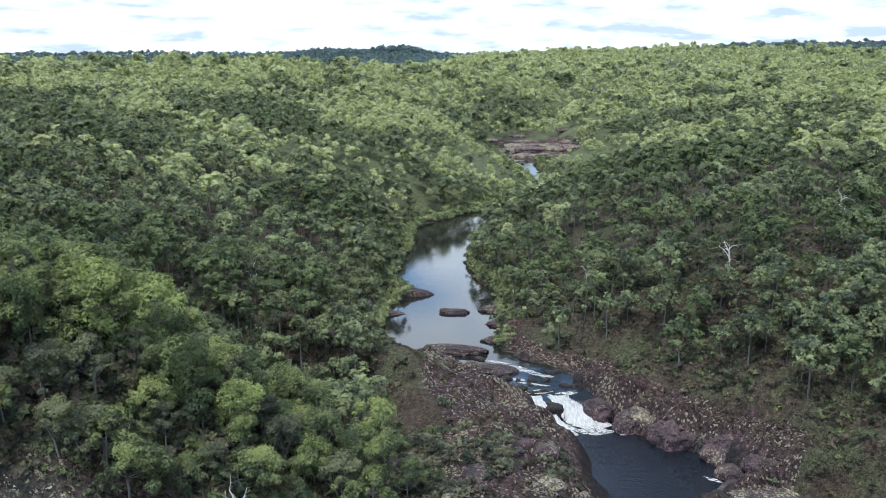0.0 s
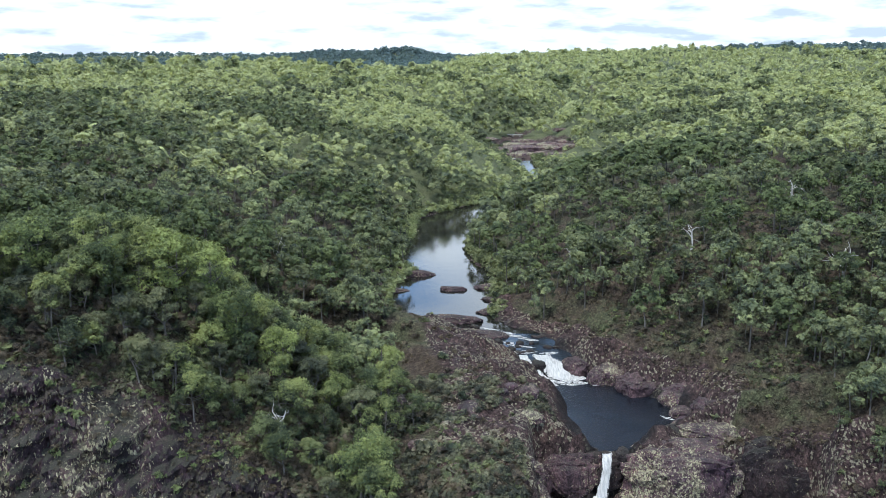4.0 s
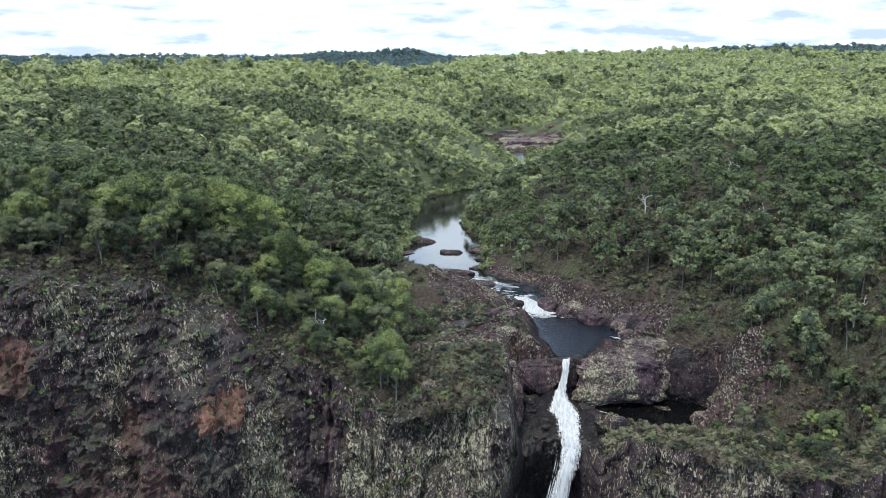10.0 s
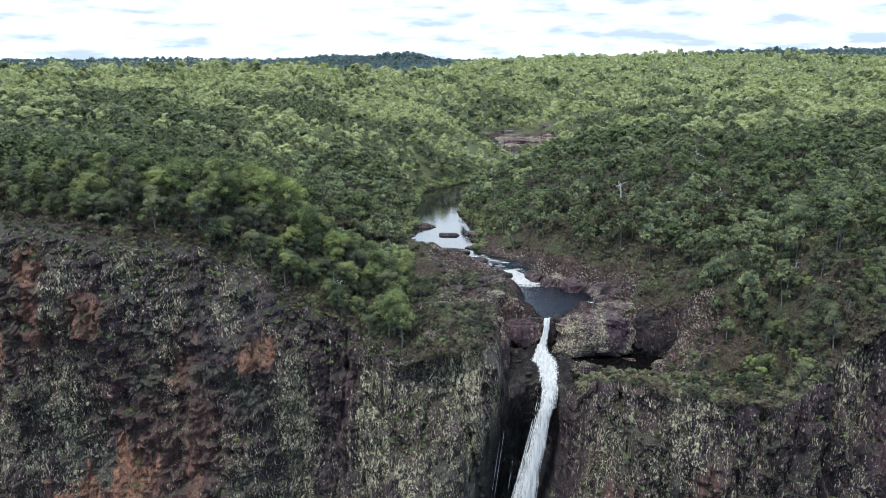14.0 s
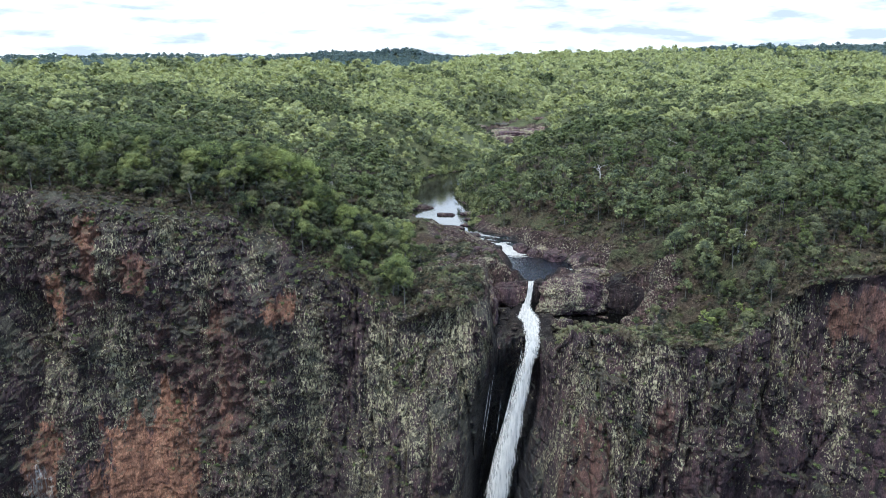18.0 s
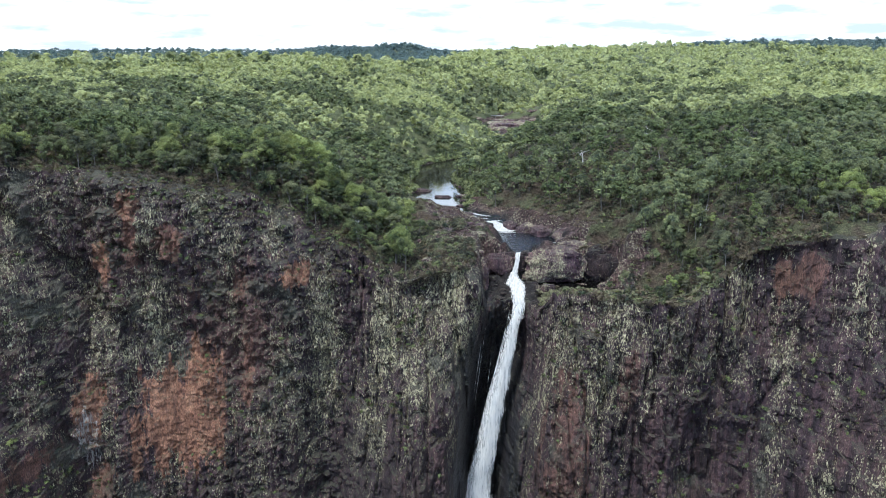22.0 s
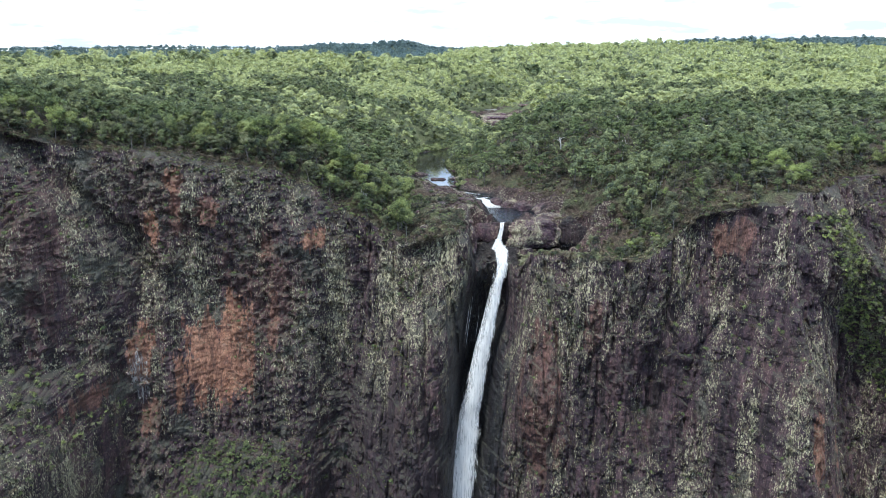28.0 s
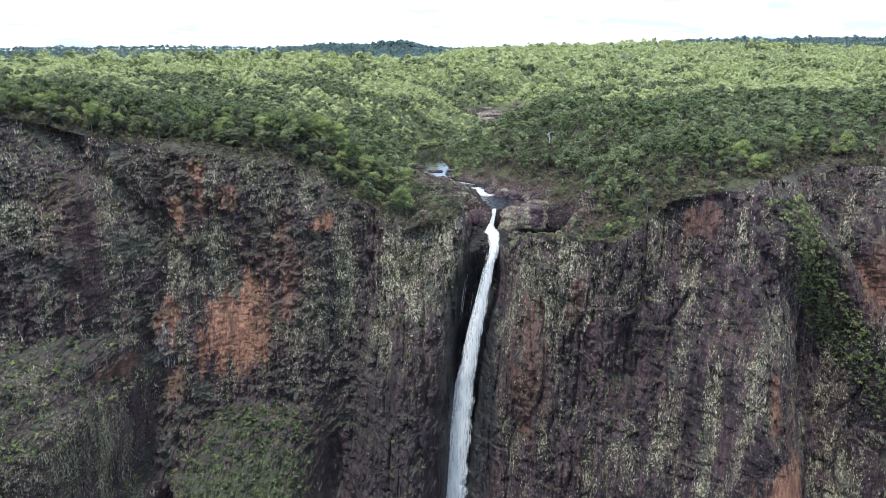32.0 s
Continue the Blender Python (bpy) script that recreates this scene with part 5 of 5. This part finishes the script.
def box(sx, sy, sz, x, y, z, bevel=0.06):
    bm = bmesh.new()
    bmesh.ops.create_cube(bm, size=1.0, matrix=Matrix.LocRotScale((x, y, z), None, (sx, sy, sz)))
    bmesh.ops.bevel(bm, geom=bm.edges[:], offset=bevel, segments=1, affect="EDGES")
    return bm


part("deck", box(52, 3.2, 0.7, 58, 838, 12.4), pale, crossing)
for k in range(6):
    part("pier", box(1.0, 2.8, 9, 36 + 8.8 * k, 838, 7.6), pale, crossing)

# ---- dead trees ----


def snag(x, y, height, seed, label):
    r = np.random.default_rng(seed)
    z = float(land(x, y)) - 0.6
    root = tagged(new("dead_tree"), label, "dead tree", "bleached dead trees")
    t = height * 0.022
    trunk = [(0, 0, 0), (0.1, 0, height * 0.3), (0.3 * r.normal(), 0.3 * r.normal(), height * 0.55)]
    part("trunk", array_mesh("trunk", *tube(trunk, [t * 1.4, t, t * 0.8], 7), dead_wood), dead_wood, root)
    for k in range(6):
        s = np.array(trunk[2]) * (0.6 + 0.4 * (k / 5))
        a = k * 2.3 + r.random()
        d = np.array([math.cos(a), math.sin(a), 0.9 + 0.6 * r.random()])
        pts, p = [s], s
        for m in range(4):
            d = d + 0.55 * r.normal(size=3)
            d /= np.linalg.norm(d)
            p = p + d * height * 0.11
            pts.append(p)
        tw = [tube(pts, [t * 0.6, t * 0.45, t * 0.32, t * 0.2, t * 0.08], 5)]
        for m in (2, 3):
            e = r.normal(size=3)
            tw.append(tube([pts[m], pts[m] + e / np.linalg.norm(e) * height * 0.09], [t * 0.25, t * 0.06], 4))
        part("branch", array_mesh("branch", *joined(tw), dead_wood), dead_wood, root)
    root.matrix_basis = pose(x, y, z)


for k, (x, y, h) in enumerate([(-51, 40, 17), (-42, 45, 16), (-35, -24, 15), (143, 62, 20), (60, 150, 13), (-95, 60, 18), (176, 30, 17), (150, -20, 14), (104, 112, 15), (152, 138, 17), (-62, 104, 16), (-112, 16, 15), (204, 84, 17), (-150, -8, 14)]):
    snag(x, y, h, 800 + k, "bleached dead tree with bare forking branches")

# ---- scrub ----


def scrub(name, xs, ys, zs, sizes, material, label, n, leaf):
    r = np.random.default_rng(len(xs))
    out = []
    c0 = np.array([[0, 0, 0.45], [0.45, 0.1, 0.3], [-0.35, 0.3, 0.3], [0.0, -0.4, 0.35]])
    shapes = [leaves(r, c0 + 0.1 * r.normal(size=c0.shape), np.array([0.5, 0.4, 0.4, 0.4]), n, leaf) for _ in range(6)]
    for s, tri in enumerate(shapes):
        sel = np.arange(s, len(xs), 6)
        a = r.random(len(sel)) * 2 * np.pi
        ca, sa, sc = np.cos(a)[:, None], np.sin(a)[:, None], sizes[sel][:, None]
        v = tri.reshape(-1, 3)
        out.append(np.stack([(v[:, 0] * ca - v[:, 1] * sa) * sc + xs[sel][:, None], (v[:, 0] * sa + v[:, 1] * ca) * sc + ys[sel][:, None], v[:, 2] * sc + zs[sel][:, None]], -1).reshape(-1, 3))
    v = np.concatenate(out)
    return tagged(new(name, array_mesh(name, v, np.arange(len(v)).reshape(-1, 3), material, flat=True)), label, "scrub", kind="stuff")


# along the rims and over the open slopes
n = 38000
sx, sy = rng.uniform(-250, 320, n), rng.uniform(-110, 170, n)
m = 14000
sx[:m] = rng.uniform(-260, 330, m)
sy[:m] = np.interp(sx[:m], RIM_X, RIM_Y) + rng.exponential(11, m)
sl, sr = np.interp(sy, RIVER_Y, RIVER_L) - sx, sx - np.interp(sy, RIVER_Y, RIVER_R)
sd = sy - np.interp(sx, RIM_X, RIM_Y)
want = smooth(sd, 55, 5) * 0.95 + 1.0 * smooth(np.maximum(sl, sr), 8, 28) * smooth(np.maximum(sl, sr), 130, 60)
want = want * smooth(vnoise(sx / 14, sy / 14, seed=95), -0.7, 0.15)
want = want * np.where((sl > -2) & (sl < 46) & (sy > -20) & (sy < 110), 0.35, 1.0)
want = want * np.where((sr < 14) & (sr > sl), smooth(sr, 2, 14) * 0.4, 1.0) * np.where((sx > 28) & (sx < 63) & (sy < 5), 0.0, 1.0)
want = want * np.where(((sx - 86) / 27) ** 2 + ((sy + 10) / 15) ** 2 < 1, 0, 1.0)
want = want * np.where((sx < 10) & (sd < 11), 0.8, 1.0) * np.where((sx > 60) & (sx < 112) & (sy < -16), 0.45, 1.0)
ok = (rng.random(n) < want) & (sd > 0.5) & (np.maximum(sl, sr) > 1.5)
sx, sy = sx[ok], sy[ok]
sz = land(sx, sy)
size = rng.uniform(0.6, 2.2, len(sx)) * (0.7 + 0.6 * rng.random(len(sx))) * (1 + 0.7 * smooth(sy - np.interp(sx, RIM_X, RIM_Y), 3, 12) * smooth(sx, 0, -40))
olive = rng.random(len(sx)) < 0.78
scrub("scrub", sx[olive], sy[olive], sz[olive], size[olive], leaf_scrub, "dull olive heath along the rim and slopes", 17, 0.36)
scrub("scrub", sx[~olive], sy[~olive], sz[~olive], size[~olive], leaf_olive, "green bushes along the rim and slopes", 20, 0.34)

# leafy understorey that closes the canopy on the spur
x, y = rng.uniform(-190, 2, 9000), rng.uniform(-75, 45, 9000)
d = y - np.interp(x, RIM_X, RIM_Y)
ok = (d > 9) & (rng.random(9000) < openness(x, y) * smooth(vnoise(x / 17, y / 17, seed=94), -0.6, 0.3) * smooth(x, 4, -20))
x, y = x[ok], y[ok]
under, kind = rng.uniform(1.6, 4.2, len(x)), rng.random(len(x)) < 0.5
scrub("understorey", x[kind], y[kind], land(x[kind], y[kind]), under[kind], rim_olive, "grey-green saplings under the gums of the rim", 22, 0.20)
scrub("understorey", x[~kind], y[~kind], land(x[~kind], y[~kind]), under[~kind], rim_gum, "fresh green saplings under the gums of the rim", 22, 0.20)

# on the ledges of the wall
vz = V[3:]
nz = np.zeros(vz.shape[:2])
nz[:-1] = (vz[:-1, :, 1] - vz[1:, :, 1]) / (np.abs(vz[:-1, :, 2] - vz[1:, :, 2]) + 0.3)
gentle = np.where((vz[..., 0] < 10) & (vz[..., 2] > TOP - 38), 0.42, 0.8)
cand = np.argwhere((nz > gentle) & (vz[..., 0] > -300) & (vz[..., 0] < 340) & (vz[..., 2] > -225))
wetslot = np.abs(vz[cand[:, 0], cand[:, 1], 0] - (48 + 0.14 * (vz[cand[:, 0], cand[:, 1], 2] + 16))) < 22
cand = cand[~wetslot]
patchy = smooth(vnoise(vz[cand[:, 0], cand[:, 1], 0] / 22, vz[cand[:, 0], cand[:, 1], 2] / 16, seed=97), -0.25, 0.45)
ramp_bonus = (vz[cand[:, 0], cand[:, 1], 2] < -100) & (vz[cand[:, 0], cand[:, 1], 0] < -60)
brow = (vz[cand[:, 0], cand[:, 1], 0] < 10) & (vz[cand[:, 0], cand[:, 1], 2] > TOP[cand[:, 0], cand[:, 1]] - 26)
pick = cand[rng.random(len(cand)) < 0.46 * patchy + 0.2 * ramp_bonus + 0.12 * brow]
pick = pick[rng.permutation(len(pick))[:7500]]
p = vz[pick[:, 0], pick[:, 1]]
size = rng.uniform(0.5, 1.7, len(p))
half = rng.random(len(p)) < 0.82
scrub("ledge_scrub", p[half, 0], p[half, 1] - 0.2, p[half, 2] - 0.2, size[half], leaf_scrub, "grey-green tussocks on the ledges of the wall", 16, 0.34)
scrub("ledge_scrub", p[~half, 0], p[~half, 1] - 0.2, p[~half, 2] - 0.2, size[~half] * 1.2, leaf_deep, "bright green bushes rooted in the wall", 18, 0.34)


s_g = vz[..., 0] - (230 + 0.67 * np.clip(27 - vz[..., 2], 0, 300))
spot = np.argwhere((vz[..., 2] < 24) & (vz[..., 2] > -190) & (rng.random(s_g.shape) < 0.30 * smooth(np.abs(s_g + 4 + 8 * vnoise(vz[..., 2] / 22, 0.4, seed=96)), 22, 7)))
p = vz[spot[:, 0], spot[:, 1]]
g_size, g_olive = rng.uniform(0.8, 2.6, len(p)), rng.random(len(p)) < 0.6
scrub("gully_scrub", p[g_olive, 0], p[g_olive, 1] - 0.5, p[g_olive, 2] - 0.4, g_size[g_olive], leaf_grey, "light green scrub filling the side gully", 20, 0.34)
scrub("gully_scrub", p[~g_olive, 0], p[~g_olive, 1] - 0.5, p[~g_olive, 2] - 0.4, g_size[~g_olive], rim_bright, "dull green scrub filling the side gully", 20, 0.34)


def on_wall(r, n, x0, x1, z0, z1):
    """Places on the face of the wall, and how far it lies back there."""
    x, z = r.uniform(x0, x1, n), r.uniform(z0, z1, n)
    t = np.interp(x, cx, top)
    y = face_y(x, z, t) + wall_relief(x, z)
    back_lean = np.clip((face_y(x, z + 3, t) - face_y(x, z - 3, t)) / 6, 0, 3)
    return x, y, z, back_lean


x, y, z, lean = on_wall(rng, 6500, -152, -55, -235, -122)
ok = rng.random(len(x)) < 0.42 * smooth(lean, 0.35, 0.9)
scrub("ramp_scrub", x[ok], y[ok] - 0.3, z[ok] - 0.3, rng.uniform(0.8, 2.2, ok.sum()), rim_deep, "low green scrub on the ramp under the red face", 18, 0.34)
x, y, z, lean = on_wall(rng, 9500, -340, -160, -200, -54)
ok = rng.random(len(x)) < 0.55 * smooth(lean, 0.3, 0.8)
x, y, z, dull = x[ok], y[ok], z[ok], rng.random(ok.sum()) < 0.65
k_size = rng.uniform(0.8, 2.6, len(x))
scrub("knoll_scrub", x[dull], y[dull] - 0.3, z[dull] - 0.3, k_size[dull], leaf_grey, "dull heath on the knoll below the wall", 16, 0.34)
scrub("knoll_scrub", x[~dull], y[~dull] - 0.3, z[~dull] - 0.3, k_size[~dull], rim_gum, "green bushes on the knoll below the wall", 18, 0.34)
# bushes that hang over both banks of the upper river
y = np.concatenate([rng.uniform(118, 430, 1500), rng.uniform(430, 660, 700)])
right_bank = rng.random(len(y)) < 0.5
off = rng.exponential(5.0, len(y)) + 0.8
x = np.where(right_bank, np.interp(y, RIVER_Y, RIVER_R) + off, np.interp(y, RIVER_Y, RIVER_L) - off)
ok = (y > 175) | (rng.random(len(y)) < 0.45)
x, y, right_bank = x[ok], y[ok], right_bank[ok]
b_size = rng.uniform(1.6, 4.6, len(x))
scrub("bank_bushes", x[right_bank], y[right_bank], land(x[right_bank], y[right_bank]), b_size[right_bank], leaf_olive, "green bushes crowding the river bank", 34, 0.22)
scrub("bank_bushes", x[~right_bank], y[~right_bank], land(x[~right_bank], y[~right_bank]), b_size[~right_bank], leaf_gum, "light green bushes crowding the river bank", 34, 0.22)
x, y = rng.uniform(70, 270, 9000), rng.uniform(-75, 150, 9000)
d, r_in = y - np.interp(x, RIM_X, RIM_Y), x - np.interp(y, RIVER_Y, RIVER_R)
ok = (d > 3) & (r_in > 24) & (rng.random(9000) < 0.15 + 0.85 * smooth(vnoise(x / 15, y / 15, seed=88), -0.4, 0.4)) & (((x - 97) / 30) ** 2 + ((y + 6) / 20) ** 2 > 1)
x, y = x[ok], y[ok]
o_size, dull = rng.uniform(0.7, 2.3, len(x)), rng.random(len(x)) < 0.55
scrub("slope_scrub", x[dull], y[dull], land(x[dull], y[dull]), o_size[dull], rim_oak, "dull olive scrub on the open slope", 15, 0.30)
scrub("slope_scrub", x[~dull], y[~dull], land(x[~dull], y[~dull]), o_size[~dull], rim_gum, "fresh green scrub on the open slope", 15, 0.30)
# tussocks on the open bank above the pool
x, y = rng.uniform(45, 150, 9000), rng.uniform(-15, 115, 9000)
r_in = x - np.interp(y, RIVER_Y, RIVER_R)
ok = (r_in > 7) & (r_in < 75) & (rng.random(9000) < 0.25 + 0.75 * smooth(vnoise(x / 7, y / 7, seed=99), -0.3, 0.4)) & (((x - 86) / 27) ** 2 + ((y + 10) / 15) ** 2 > 1) & ((x > 96) | (y > 14))
scrub("tussocks", x[ok], y[ok], land(x[ok], y[ok]) - 0.05, rng.uniform(0.35, 1.15, ok.sum()), leaf_scrub, "dry brown-green tussocks on the open bank", 11, 0.36)
# grey heath over the rock between the fall and the left rim
x, y = rng.uniform(-30, 40, 2600), rng.uniform(-46, 34, 2600)
d = y - np.interp(x, RIM_X, RIM_Y)
ok = (d > 0.5) & (np.interp(y, RIVER_Y, RIVER_L) - x > 8) & (rng.random(2600) < smooth(vnoise(x / 9, y / 9, seed=98), -0.35, 0.35)) & ((x < 28) | (y > 6))
scrub("heath", x[ok], y[ok], land(x[ok], y[ok]), rng.uniform(0.7, 2.3, ok.sum()), leaf_grey, "pale grey-green heath over the rock beside the fall", 20, 0.34)

x, y = rng.uniform(-75, 12, 2600), rng.uniform(-52, 18, 2600)
d = y - np.interp(x, RIM_X, RIM_Y)
ok = (d > 0.6) & ((x < -22) | (rng.random(2600) < 0.3)) & (rng.random(2600) < 0.2 + 0.7 * smooth(vnoise(x / 8, y / 8, seed=87), -0.3, 0.4))
x, y, dull = x[ok], y[ok], rng.random(ok.sum()) < 0.6
e_size = rng.uniform(0.8, 2.7, len(x)) * (1 - 0.4 * smooth(x, -12, 8))
scrub("spur_scrub", x[dull], y[dull], land(x[dull], y[dull]), e_size[dull], rim_oak, "dull olive scrub sliding down the end of the spur", 18, 0.28)
scrub("spur_scrub", x[~dull], y[~dull], land(x[~dull], y[~dull]), e_size[~dull], rim_deep, "green scrub sliding down the end of the spur", 18, 0.28)
x, y = rng.uniform(64, 165, 5200), rng.uniform(-84, -14, 5200)
d = y - np.interp(x, RIM_X, RIM_Y)
ok = (d > 1.0) & (((x - 86) / 27) ** 2 + ((y + 10) / 15) ** 2 > 1) & (rng.random(5200) < 0.25 + 0.7 * smooth(vnoise(x / 8, y / 8, seed=89), -0.3, 0.4)) & (x + 1.2 * y < 70)
scrub("heath", x[ok], y[ok], land(x[ok], y[ok]), rng.uniform(0.6, 2.0, ok.sum()), leaf_grey, "pale grey-green heath over the bench beside the pool", 18, 0.34)


def bush(x, y, z, s, seed, label, m=rim_deep):
    tri, (v, f) = tree_shape(seed, 4.0 * s, 2.4 * s, 0.2, 9, 420, 0.30)
    root = tagged(new("bush"), label, "bush", "bushes on the rock")
    part("stem", array_mesh("stem", v, f, bark), bark, root)
    part("leaves", tri_mesh("leaves", tri, m), m, root)
    root.matrix_basis = pose(x, y, z)


for k, (x, y, s) in enumerate([(115, -7, 1.5), (110, -9, 1.1), (124, -12, 1.0), (-6, 22, 1.4), (-10, 14, 1.2), (4, 4, 1.0), (12, 12, 0.9), (-14, 3, 1.3), (132, -18, 1.2), (-12, 30, 1.3)]):
    bush(x, y, float(land(x, y)) - 0.2, s, 900 + k, "bright green leafy bush growing from the rock")
